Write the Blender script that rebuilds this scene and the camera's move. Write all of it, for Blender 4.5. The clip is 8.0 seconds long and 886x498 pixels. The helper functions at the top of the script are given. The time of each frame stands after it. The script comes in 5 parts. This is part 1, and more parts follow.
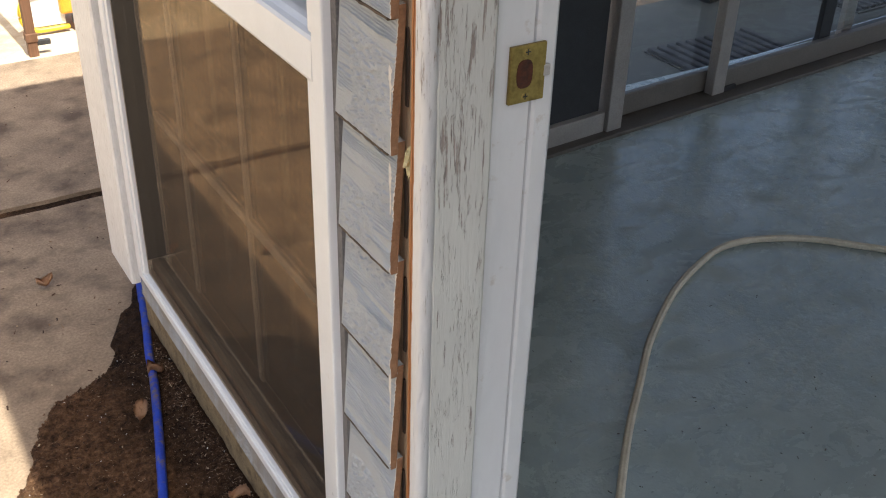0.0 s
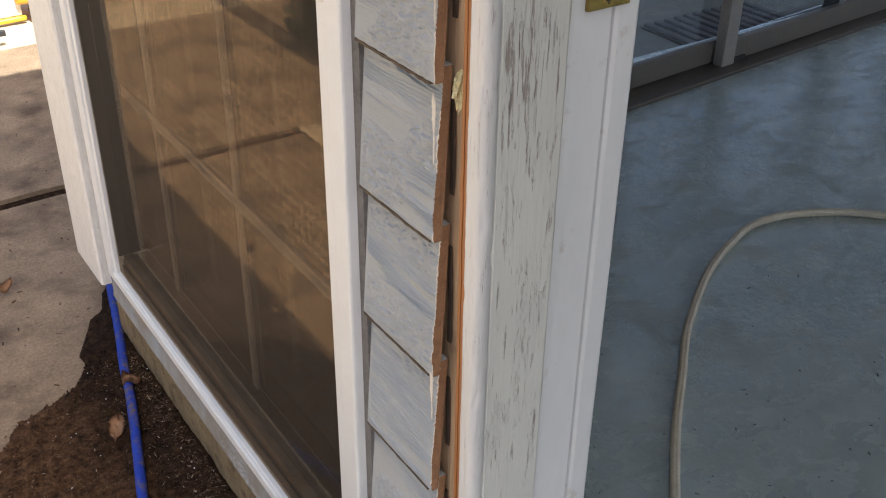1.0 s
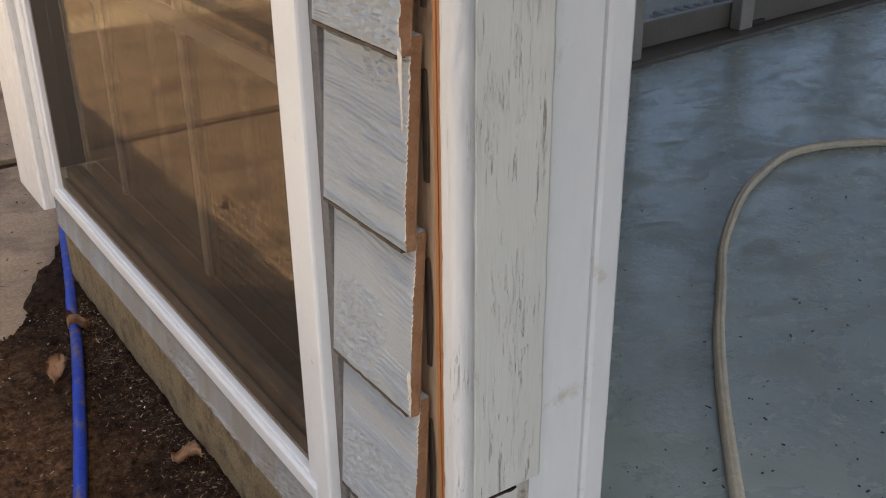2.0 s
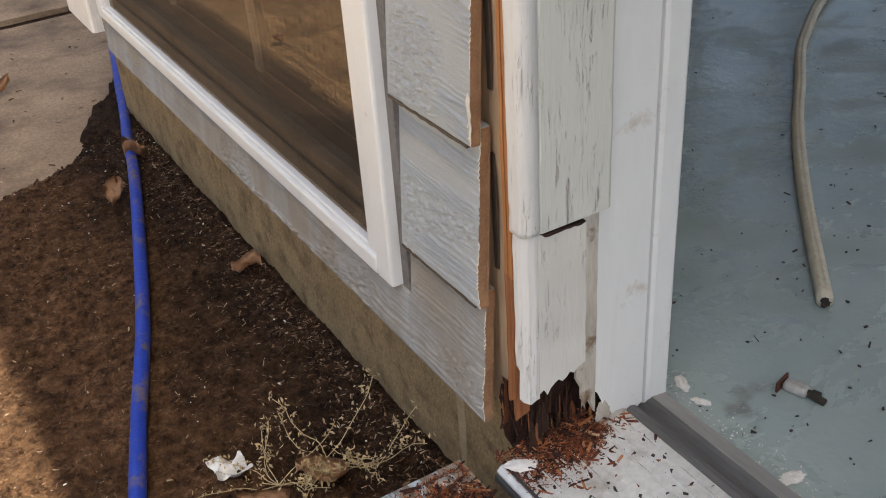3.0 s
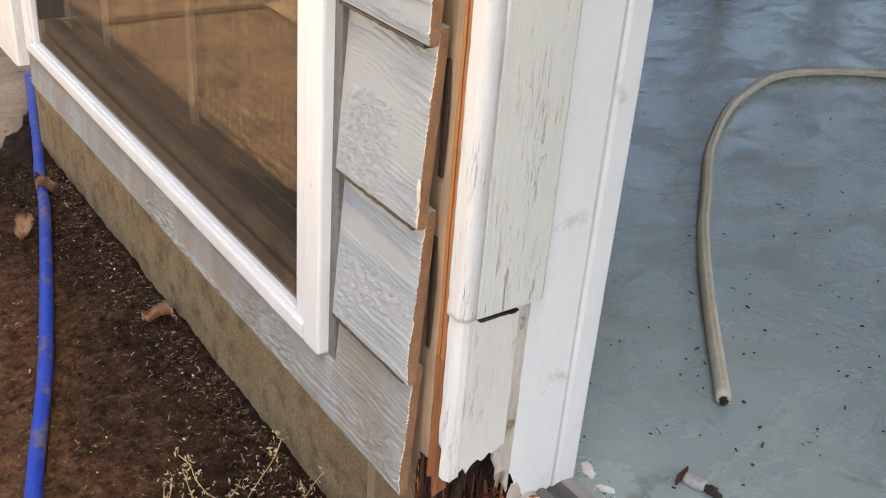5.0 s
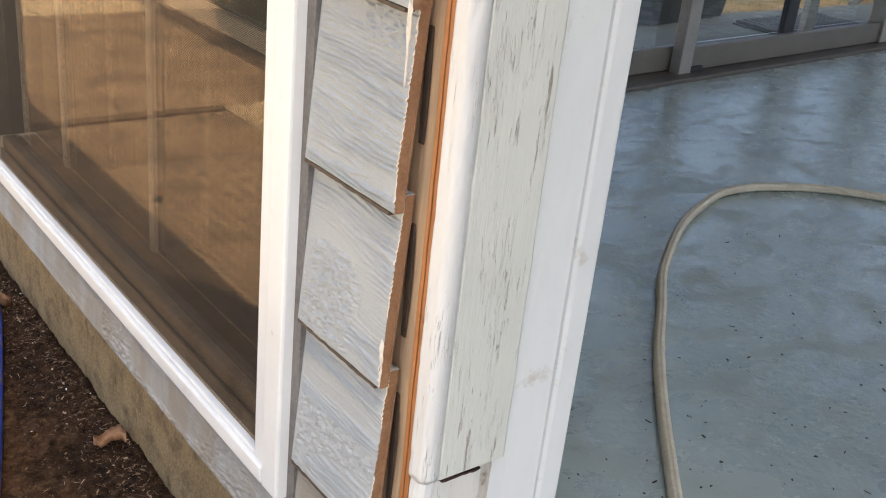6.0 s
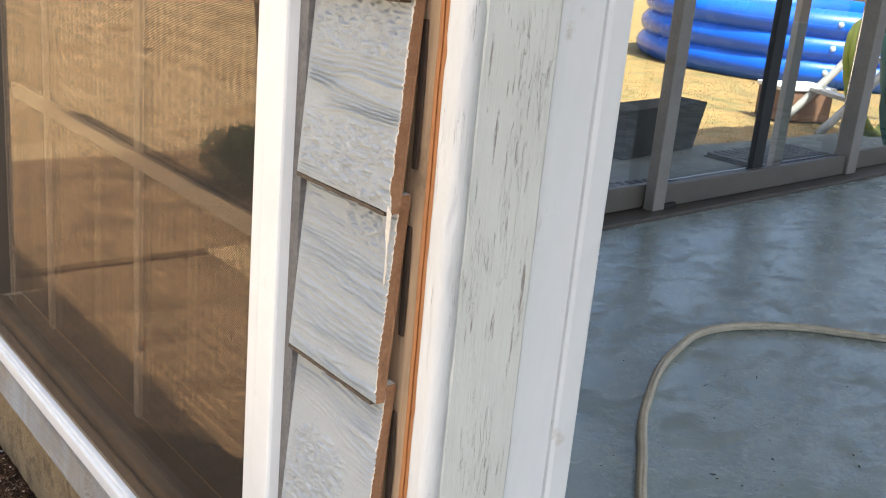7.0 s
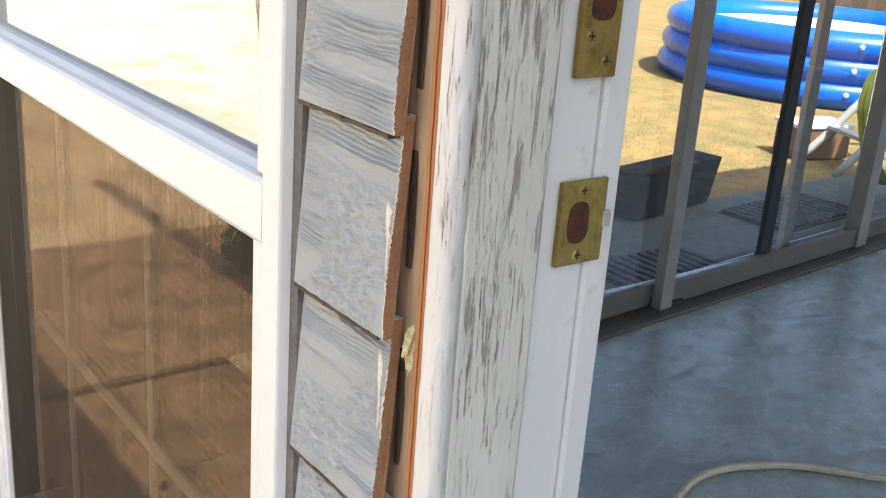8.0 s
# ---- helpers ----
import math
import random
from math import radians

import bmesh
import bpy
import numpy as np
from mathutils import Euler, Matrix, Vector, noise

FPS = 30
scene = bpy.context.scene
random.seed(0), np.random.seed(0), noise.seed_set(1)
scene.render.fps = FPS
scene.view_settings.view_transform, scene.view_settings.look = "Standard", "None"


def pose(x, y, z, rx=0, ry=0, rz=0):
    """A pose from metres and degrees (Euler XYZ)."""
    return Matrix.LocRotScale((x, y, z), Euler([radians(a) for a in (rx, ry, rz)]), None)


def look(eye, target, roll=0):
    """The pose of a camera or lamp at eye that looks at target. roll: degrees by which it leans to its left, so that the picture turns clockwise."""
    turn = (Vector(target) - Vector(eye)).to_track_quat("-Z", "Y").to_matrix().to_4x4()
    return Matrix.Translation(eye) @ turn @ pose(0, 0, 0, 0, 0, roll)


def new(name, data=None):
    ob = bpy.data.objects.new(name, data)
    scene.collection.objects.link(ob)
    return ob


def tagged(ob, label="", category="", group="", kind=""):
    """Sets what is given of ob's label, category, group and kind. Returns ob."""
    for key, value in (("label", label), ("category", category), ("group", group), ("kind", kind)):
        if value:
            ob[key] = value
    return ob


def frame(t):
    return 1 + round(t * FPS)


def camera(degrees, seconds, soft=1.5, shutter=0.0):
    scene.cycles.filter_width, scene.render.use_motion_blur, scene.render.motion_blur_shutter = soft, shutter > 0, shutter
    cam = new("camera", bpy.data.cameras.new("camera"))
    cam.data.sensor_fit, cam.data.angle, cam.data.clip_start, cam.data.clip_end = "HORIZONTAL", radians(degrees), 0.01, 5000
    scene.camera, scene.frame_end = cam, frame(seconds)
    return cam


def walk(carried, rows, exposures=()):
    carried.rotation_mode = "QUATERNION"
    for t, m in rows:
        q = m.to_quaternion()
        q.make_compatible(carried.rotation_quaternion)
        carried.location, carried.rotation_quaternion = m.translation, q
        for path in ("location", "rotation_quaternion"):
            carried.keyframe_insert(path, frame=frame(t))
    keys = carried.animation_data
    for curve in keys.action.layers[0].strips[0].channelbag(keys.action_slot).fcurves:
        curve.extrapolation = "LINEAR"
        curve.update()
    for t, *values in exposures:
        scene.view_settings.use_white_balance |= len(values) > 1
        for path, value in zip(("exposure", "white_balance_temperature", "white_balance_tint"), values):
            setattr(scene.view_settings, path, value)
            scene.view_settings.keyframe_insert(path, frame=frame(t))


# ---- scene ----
cam = camera(46.0, 8.0, 1.1)
PATH = [
    (0, (-0.472, -0.853, 1.37), (0.44, 0.584, 0.321), 1.8),
    (0.2, (-0.483, -0.822, 1.38), (0.426, 0.605, 0.314), -0.2),
    (0.5, (-0.499, -0.775, 1.361), (0.501, 0.587, 0.291), 1.2),
    (1, (-0.428, -0.648, 1.202), (0.531, 0.765, 0.161), 0.8),
    (1.2, (-0.4, -0.627, 1.087), (0.611, 0.77, 0.075), 1.1),
    (2.3, (-0.355, -0.584, 0.735), (0.624, 0.929, -0.132), -0.8),
    (2.5, (-0.365, -0.596, 0.714), (0.608, 0.913, -0.167), -0.6),
    (3, (-0.365, -0.596, 0.645), (0.468, 0.881, -0.416), -4.1),
    (3.5, (-0.376, -0.607, 0.629), (0.486, 0.776, -0.53), -1.9),
    (4, (-0.377, -0.6, 0.617), (0.502, 0.761, -0.556), -0.3),
    (4.5, (-0.397, -0.603, 0.636), (0.555, 0.783, -0.446), 3.1),
    (5, (-0.408, -0.588, 0.672), (0.637, 0.821, -0.288), 4.6),
    (5.2, (-0.4, -0.573, 0.689), (0.681, 0.85, -0.211), 4.4),
    (6.3, (-0.414, -0.564, 0.742), (0.757, 0.873, -0.008), 6.0),
    (6.5, (-0.422, -0.581, 0.753), (0.783, 0.865, 0.075), 4.8),
    (7, (-0.414, -0.571, 0.787), (0.794, 0.907, 0.19), 5.3),
    (7.5, (-0.385, -0.545, 0.928), (0.809, 0.92, 0.274), 6.7),
    (8, (-0.382, -0.558, 1.183), (0.776, 0.939, 0.538), 4.2),
]
walk(cam, [(t, look(eye, target, roll)) for t, eye, target, roll in PATH],
     [(0.0, 1.04, 6000, 7), (0.5, 0.88, 6000, 8), (1.2, 1.06, 6000, 7), (2.5, 1.06, 6200, 7), (3.0, 1.20, 6300, 6), (3.5, 1.64, 6300, 6), (5.0, 1.80, 6250, 6), (6.5, 1.78, 6050, 5), (8.0, 1.56, 5750, 4)])

# ---- world, sun ----
world = bpy.data.worlds.new("sky")
scene.world = world
world.use_nodes = True
wn = world.node_tree
sky = wn.nodes.new("ShaderNodeTexSky")
sky.sky_type, sky.sun_disc = "NISHITA", False
SUN_WAY = Vector((-0.06, 1.33, -2.53)).normalized()
sky.air_density, sky.dust_density, sky.ozone_density = 0.7, 7.0, 0.3
sky.sun_elevation = math.asin(-SUN_WAY.z)
sky.sun_rotation = math.atan2(-SUN_WAY.x, -SUN_WAY.y)
wn.links.new(sky.outputs[0], wn.nodes["Background"].inputs[0])
wn.nodes["Background"].inputs[1].default_value = 0.115
sun = new("sun", bpy.data.lights.new("sun", "SUN"))
sun.data.energy, sun.data.angle, sun.data.color = 5.0, radians(0.5), (1.0, 0.93, 0.82)
sun.matrix_world = look((0, 0, 6), Vector((0, 0, 6)) + SUN_WAY)


# ---- materials ----
def nodes_of(name):
    m = bpy.data.materials.new(name)
    m.use_nodes = True
    return m, m.node_tree, m.node_tree.nodes["Principled BSDF"]


def link(tree, a, b):
    tree.links.new(a, b)


def coords(tree, stretch=(1, 1, 1), turn=(0, 0, 0)):
    tc = tree.nodes.new("ShaderNodeNewGeometry")
    mp = tree.nodes.new("ShaderNodeMapping")
    mp.inputs["Scale"].default_value = stretch
    mp.inputs["Rotation"].default_value = [radians(a) for a in turn]
    link(tree, tc.outputs["Position"], mp.inputs["Vector"])
    return mp.outputs[0]


def noise_of(tree, vec, scale, detail=5, rough=0.6, distort=0.0):
    n = tree.nodes.new("ShaderNodeTexNoise")
    n.inputs["Scale"].default_value, n.inputs["Detail"].default_value = scale, detail
    n.inputs["Roughness"].default_value, n.inputs["Distortion"].default_value = rough, distort
    link(tree, vec, n.inputs["Vector"])
    return n.outputs["Fac"]


def ramp_of(tree, fac, stops):
    r = tree.nodes.new("ShaderNodeValToRGB")
    while len(r.color_ramp.elements) < len(stops):
        r.color_ramp.elements.new(0.5)
    for e, (p, c) in zip(r.color_ramp.elements, stops):
        e.position = p
        e.color = (*c, 1) if len(c) == 3 else c
    link(tree, fac, r.inputs[0])
    return r.outputs[0]


def grey(v):
    return (v, v, v)


def mix_of(tree, fac, a, b, how="MIX"):
    m = tree.nodes.new("ShaderNodeMix")
    m.data_type, m.blend_type = "RGBA", how
    if isinstance(fac, (int, float)):
        m.inputs[0].default_value = fac
    else:
        link(tree, fac, m.inputs[0])
    for s, v in ((6, a), (7, b)):
        if isinstance(v, tuple):
            m.inputs[s].default_value = (*v, 1)
        else:
            link(tree, v, m.inputs[s])
    return m.outputs[2]


def bump_of(tree, height, depth, strength=1.0, after=None):
    b = tree.nodes.new("ShaderNodeBump")
    b.inputs["Strength"].default_value, b.inputs["Distance"].default_value = strength, depth
    link(tree, height, b.inputs["Height"])
    if after is not None:
        link(tree, after, b.inputs["Normal"])
    return b.outputs[0]


def math_of(tree, op, a, b=0.0):
    m = tree.nodes.new("ShaderNodeMath")
    m.operation = op
    for s, v in ((0, a), (1, b)):
        if isinstance(v, (int, float)):
            m.inputs[s].default_value = v
        else:
            link(tree, v, m.inputs[s])
    return m.outputs[0]


def surface(name, dark, light, scale=20.0, rough=0.6, depth=0.0005, stretch=(1, 1, 1), fine=200.0, metal=0.0,
            stain=None, stain_scale=4.0, stain_amount=(0.5, 0.7), vary=0.0, speck=0.35):
    """A two-scale surface: coarse colour change, fine grain and bump, and a stain with its own shape."""
    m, t, b = nodes_of(name)
    v = coords(t, stretch)
    coarse, grain = noise_of(t, v, scale), noise_of(t, v, fine, 3)
    col = ramp_of(t, coarse, [(0.3, dark), (0.7, light)])
    col = mix_of(t, speck, col, ramp_of(t, grain, [(0.25, tuple(c * 0.6 for c in dark)), (0.75, tuple(min(1, c * 1.15) for c in light))]))
    if stain:
        mask = ramp_of(t, noise_of(t, coords(t), stain_scale, 6, 0.65), [(stain_amount[0], grey(0)), (stain_amount[1], grey(1))])
        col = mix_of(t, mask, col, stain)
    if vary:
        oi = t.nodes.new("ShaderNodeObjectInfo")
        col = mix_of(t, vary, col, ramp_of(t, oi.outputs["Random"], [(0, tuple(c * 0.5 for c in dark)), (1, light)]))
    link(t, col, b.inputs["Base Color"])
    b.inputs["Roughness"].default_value, b.inputs["Metallic"].default_value = rough, metal
    link(t, ramp_of(t, coarse, [(0.2, grey(max(0, rough - 0.1))), (0.8, grey(min(1, rough + 0.1)))]), b.inputs["Roughness"])
    n = bump_of(t, grain, depth * 0.6)
    link(t, bump_of(t, coarse, depth * 2, 1.0, n), b.inputs["Normal"])
    return m


def siding_paint(name, base, splash=0.3, start=0.58):
    """Painted hardboard with an embossed wood grain that runs along the board, and splashed dirt."""
    m, t, b = nodes_of(name)
    oi = t.nodes.new("ShaderNodeObjectInfo")
    geo = t.nodes.new("ShaderNodeNewGeometry")
    add = t.nodes.new("ShaderNodeVectorMath")
    off = t.nodes.new("ShaderNodeCombineXYZ")
    link(t, math_of(t, "MULTIPLY", oi.outputs["Random"], 7.0), off.inputs[1])
    link(t, geo.outputs["Position"], add.inputs[0])
    link(t, off.outputs[0], add.inputs[1])
    mp = t.nodes.new("ShaderNodeMapping")
    mp.inputs["Scale"].default_value = (1, 26, 420)
    link(t, add.outputs[0], mp.inputs["Vector"])
    lines = noise_of(t, mp.outputs[0], 2.6, 4, 0.65, 0.7)
    pores = noise_of(t, coords(t), 620, 3, 0.7)
    col = ramp_of(t, noise_of(t, coords(t), 9, 4), [(0.3, tuple(c * 0.9 for c in base)), (0.7, base)])
    col = mix_of(t, ramp_of(t, pores, [(0.56, grey(0)), (0.72, grey(0.4))]), col, (0.20, 0.18, 0.15))
    dirt = ramp_of(t, noise_of(t, coords(t, (1, 1, 0.35)), 16, 6, 0.7), [(start, grey(0)), (start + 0.18, grey(splash))])
    col = mix_of(t, dirt, col, (0.25, 0.21, 0.16))
    link(t, col, b.inputs["Base Color"])
    b.inputs["Roughness"].default_value = 0.55
    b.inputs["Specular IOR Level"].default_value = 0.3
    n = bump_of(t, pores, 0.0005)
    link(t, bump_of(t, lines, 0.0004, 1.0, n), b.inputs["Normal"])
    return m


def peeling_paint(name, paint, under, amount, rough=0.55, grain=30.0):
    """Old paint over wood: upright cracks, flakes off in patches, wood grain beneath."""
    m, t, b = nodes_of(name)
    v = coords(t, (1, 1, 0.06))
    cracks = noise_of(t, v, 260, 5, 0.75)
    patches = noise_of(t, coords(t, (1, 1, 0.22)), grain, 6, 0.72)
    geo = t.nodes.new("ShaderNodeNewGeometry")
    sep = t.nodes.new("ShaderNodeSeparateXYZ")
    link(t, geo.outputs["Position"], sep.inputs[0])
    # wear grows near the lock, where use and weather met the wood
    high = math_of(t, "MULTIPLY", ramp_of(t, math_of(t, "MULTIPLY", sep.outputs[2], 0.5), [(0.39, grey(0)), (0.52, grey(1))]), 0.065)
    worn = math_of(t, "ADD", math_of(t, "ADD", math_of(t, "MULTIPLY", cracks, 0.55), math_of(t, "MULTIPLY", patches, 0.5)), high)
    mask = ramp_of(t, worn, [(amount, grey(0)), (amount + 0.05, grey(1))])
    split = ramp_of(t, noise_of(t, coords(t, (1, 1, 0.03)), 560, 2, 0.5, 0.6), [(0.735, grey(0)), (0.76, grey(1))])
    wood = ramp_of(t, noise_of(t, coords(t, (1, 1, 0.03)), 500, 4), [(0.3, tuple(c * 0.5 for c in under)), (0.7, under)])
    tone = ramp_of(t, noise_of(t, coords(t, (1, 1, 0.4)), 11, 5), [(0.3, tuple(c * 0.86 for c in paint)), (0.7, paint)])
    col = mix_of(t, mask, tone, wood)
    col = mix_of(t, split, col, (0.17, 0.145, 0.12))
    level = math_of(t, "ABSOLUTE", math_of(t, "SUBTRACT", noise_of(t, coords(t, (1, 1, 0.07)), 210, 3, 0.6, 0.4), 0.5))
    torn = ramp_of(t, noise_of(t, coords(t, (1, 1, 0.3)), 38, 4, 0.6), [(0.54, grey(0)), (0.66, grey(1))])
    hair = math_of(t, "MULTIPLY", ramp_of(t, level, [(0.004, grey(1)), (0.012, grey(0))]), torn)
    col = mix_of(t, math_of(t, "MULTIPLY", hair, 0.6), col, (0.16, 0.13, 0.10))
    link(t, col, b.inputs["Base Color"])
    b.inputs["Roughness"].default_value = rough
    low = math_of(t, "SUBTRACT", 1.0, math_of(t, "MAXIMUM", math_of(t, "MAXIMUM", mask, split), hair))
    n = bump_of(t, cracks, 0.0005)
    link(t, bump_of(t, low, 0.0008, 1.0, n), b.inputs["Normal"])
    return m


def wood_grain(name, dark, light, scale=60.0, rough=0.6, axis=2, depth=0.0008, vary=0.0):
    stretch = [1, 1, 1]
    stretch[axis] = 0.06
    return surface(name, dark, light, scale, rough, depth, tuple(stretch), scale * 5, stain=tuple(c * 0.35 for c in dark),
                   stain_scale=14, stain_amount=(0.62, 0.78), vary=vary)


def glass(name, tint=(1, 1, 1), rough=0.0, ior=1.5):
    m, t, b = nodes_of(name)
    b.inputs["Base Color"].default_value = (*tint, 1)
    b.inputs["Transmission Weight"].default_value = 1
    b.inputs["Roughness"].default_value, b.inputs["IOR"].default_value = rough, ior
    return m


def screen_mesh(name):
    """Woven bronze insect screen: thin dark threads on a 1.5 mm pitch, gaps tinted to warm the reflections."""
    m, t, b = nodes_of(name)
    geo = t.nodes.new("ShaderNodeNewGeometry")
    sep = t.nodes.new("ShaderNodeSeparateXYZ")
    link(t, geo.outputs["Position"], sep.inputs[0])

    def thread(out):
        return math_of(t, "LESS_THAN", math_of(t, "FRACT", math_of(t, "DIVIDE", out, 0.0015)), 0.29)

    fac = math_of(t, "MAXIMUM", thread(sep.outputs[1]), thread(sep.outputs[2]))
    b.inputs["Base Color"].default_value = (0.010, 0.008, 0.007, 1)
    b.inputs["Roughness"].default_value = 0.7
    clear = t.nodes.new("ShaderNodeBsdfTransparent")
    # Orange tint puts the warm colour of the reflections into the gaps.
    clear.inputs[0].default_value = (1.0, 0.87, 0.71, 1)
    mixed = t.nodes.new("ShaderNodeMixShader")
    link(t, fac, mixed.inputs[0])
    link(t, clear.outputs[0], mixed.inputs[1])
    link(t, b.outputs[0], mixed.inputs[2])
    link(t, mixed.outputs[0], t.nodes["Material Output"].inputs[0])
    return m


SIDING = siding_paint("siding_paint", (0.405, 0.425, 0.428), 0.20, 0.60)
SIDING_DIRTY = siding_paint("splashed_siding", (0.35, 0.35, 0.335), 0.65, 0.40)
CREAM = surface("cream_paint_edge", (0.58, 0.53, 0.45), (0.74, 0.70, 0.62), 80, 0.7, 0.0004)
STAINED_CREAM = surface("stained_cream", (0.36, 0.325, 0.27), (0.58, 0.55, 0.49), 45, 0.7, 0.0008, (1, 1, 0.2), stain=(0.17, 0.11, 0.06), stain_scale=50, stain_amount=(0.55, 0.7))
MORTAR = surface("old_mortar", (0.30, 0.22, 0.12), (0.46, 0.36, 0.21), 40, 0.95, 0.001)
RED_FIR = wood_grain("stained_fir", (0.09, 0.027, 0.009), (0.33, 0.125, 0.040), 60, 0.7)
VINYL = surface("white_vinyl", (0.68, 0.69, 0.685), (0.74, 0.75, 0.745), 14, 0.35, 0.00005, speck=0.05, stain=(0.55, 0.50, 0.43), stain_scale=22, stain_amount=(0.66, 0.85))
WHITE_OLD = surface("old_white_paint", (0.70, 0.68, 0.64), (0.80, 0.78, 0.75), 30, 0.5, 0.0004, (1, 1, 0.2), stain=(0.46, 0.40, 0.33), stain_scale=40, stain_amount=(0.6, 0.8))
CASING = peeling_paint("casing_paint", (0.69, 0.69, 0.675), (0.42, 0.31, 0.22), 0.665, 0.5, 60)
CRACKED_STOP = peeling_paint("chalky_paint", (0.60, 0.595, 0.56), (0.40, 0.35, 0.30), 0.66, 0.6, 70)
STOP = peeling_paint("weathered_paint", (0.60, 0.615, 0.57), (0.40, 0.35, 0.31), 0.60, 0.55, 58)
JAMB = surface("jamb_paint", (0.64, 0.66, 0.66), (0.69, 0.71, 0.71), 8, 0.35, 0.0001, (1, 1, 0.3), 90, speck=0.08, stain=(0.42, 0.37, 0.29), stain_scale=26, stain_amount=(0.60, 0.76))
ORANGE = wood_grain("raw_fir", (0.25, 0.088, 0.020), (0.40, 0.16, 0.045), 70, 0.6)
BACKING = wood_grain("weathered_pine", (0.29, 0.195, 0.115), (0.60, 0.44, 0.28), 40, 0.7)
GAP_SHADE = surface("gap_shade", (0.026, 0.017, 0.011), (0.085, 0.055, 0.036), 50, 0.9, 0.0008, (1, 1, 0.3))
PALE = wood_grain("pale_pine", (0.46, 0.32, 0.19), (0.70, 0.53, 0.35), 50, 0.6)
HARDBOARD = surface("hardboard_core", (0.22, 0.12, 0.06), (0.34, 0.20, 0.11), 60, 0.85, 0.001, fine=400)
ROTTEN = surface("rotten_wood", (0.006, 0.003, 0.0015), (0.105, 0.038, 0.013), 60, 0.9, 0.003, (1, 1, 0.4), 320)
def island_chips(name, stops, rough=0.9):
    """Loose pieces that differ in tone from one to the next."""
    m, t, b = nodes_of(name)
    geo = t.nodes.new("ShaderNodeNewGeometry")
    tone = ramp_of(t, geo.outputs["Random Per Island"], stops)
    grain = noise_of(t, coords(t), 300, 4, 0.7)
    link(t, mix_of(t, 0.6, tone, ramp_of(t, grain, [(0.3, grey(0.35)), (0.7, grey(1.0))]), "MULTIPLY"), b.inputs["Base Color"])
    b.inputs["Roughness"].default_value = rough
    link(t, bump_of(t, grain, 0.0012), b.inputs["Normal"])
    return m


CHIP = island_chips("rotten_chips", [(0.0, (0.018, 0.006, 0.003)), (0.40, (0.115, 0.030, 0.011)), (0.75, (0.33, 0.095, 0.032)), (0.93, (0.50, 0.20, 0.075)), (1.0, (0.68, 0.48, 0.30))])
# Rotten wood blackened in colour to hold the dark of the void.
SHADED_ROT = surface("shaded_rot", (0.004, 0.002, 0.0015), (0.055, 0.018, 0.008), 70, 0.95, 0.003, (1, 1, 0.4), 320)
PAINT_CHIP = surface("paint_flake", (0.68, 0.66, 0.62), (0.82, 0.80, 0.77), 60, 0.6, 0.0005)
FOUNDATION = surface("foundation_concrete", (0.185, 0.125, 0.055), (0.42, 0.30, 0.15), 24, 0.95, 0.003, (1, 1, 0.8), 260, stain=(0.075, 0.048, 0.022), stain_scale=26, stain_amount=(0.50, 0.76), speck=0.5)
CONCRETE = surface("patio_concrete", (0.165, 0.112, 0.068), (0.385, 0.28, 0.18), 9, 0.9, 0.003, fine=150, stain=(0.105, 0.07, 0.043), stain_scale=7, stain_amount=(0.47, 0.70), speck=0.45)
PATIO = surface("grey_concrete", (0.050, 0.058, 0.056), (0.095, 0.104, 0.10), 5, 0.8, 0.001, fine=120)
ALU = surface("mill_aluminium", (0.64, 0.63, 0.605), (0.80, 0.79, 0.77), 18, 0.36, 0.0002, fine=150, metal=0.3, stain=(0.30, 0.255, 0.20), stain_scale=24, stain_amount=(0.56, 0.80))
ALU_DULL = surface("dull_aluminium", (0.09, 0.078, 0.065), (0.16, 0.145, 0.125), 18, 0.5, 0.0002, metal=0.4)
# White metal greyed in colour for the backlit shade on the door frames.
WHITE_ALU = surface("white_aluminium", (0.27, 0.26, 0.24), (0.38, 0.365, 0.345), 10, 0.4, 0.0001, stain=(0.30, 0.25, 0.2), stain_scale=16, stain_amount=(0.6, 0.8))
SEAL = surface("dark_seal", (0.022, 0.020, 0.020), (0.17, 0.165, 0.16), 16, 0.45, 0.0004, (1, 0.15, 1), 120)
SEAL_GREY = surface("worn_seal", (0.17, 0.165, 0.16), (0.36, 0.345, 0.33), 26, 0.45, 0.0003, (1, 0.15, 1), 120)
BLACK = surface("black_rubber", (0.02, 0.02, 0.02), (0.05, 0.05, 0.05), 30, 0.7, 0.0004)
BRASS = surface("worn_brass", (0.23, 0.165, 0.05), (0.42, 0.31, 0.10), 40, 0.36, 0.0001, metal=0.9, stain=(0.12, 0.08, 0.03), stain_scale=60, stain_amount=(0.55, 0.8))
HOLE = surface("bored_wood", (0.02, 0.008, 0.004), (0.11, 0.032, 0.012), 90, 0.8, 0.001)
FOAM = surface("yellow_foam", (0.55, 0.47, 0.22), (0.78, 0.72, 0.45), 160, 0.9, 0.002)
GLASS = glass("window_glass", ior=2.1)
TINTED = glass("tinted_glass", (0.34, 0.37, 0.41), ior=1.6)
SLIDER_GLASS = glass("door_glass", (0.93, 0.97, 0.95))
SCREEN = screen_mesh("insect_screen")
BLUE_HOSE = surface("blue_hose", (0.008, 0.030, 0.29), (0.020, 0.060, 0.43), 30, 0.5, 0.0006, stain=(0.15, 0.115, 0.09), stain_scale=42, stain_amount=(0.52, 0.66))
TAN_HOSE = surface("tan_hose", (0.50, 0.455, 0.35), (0.68, 0.635, 0.51), 40, 0.5, 0.0003)
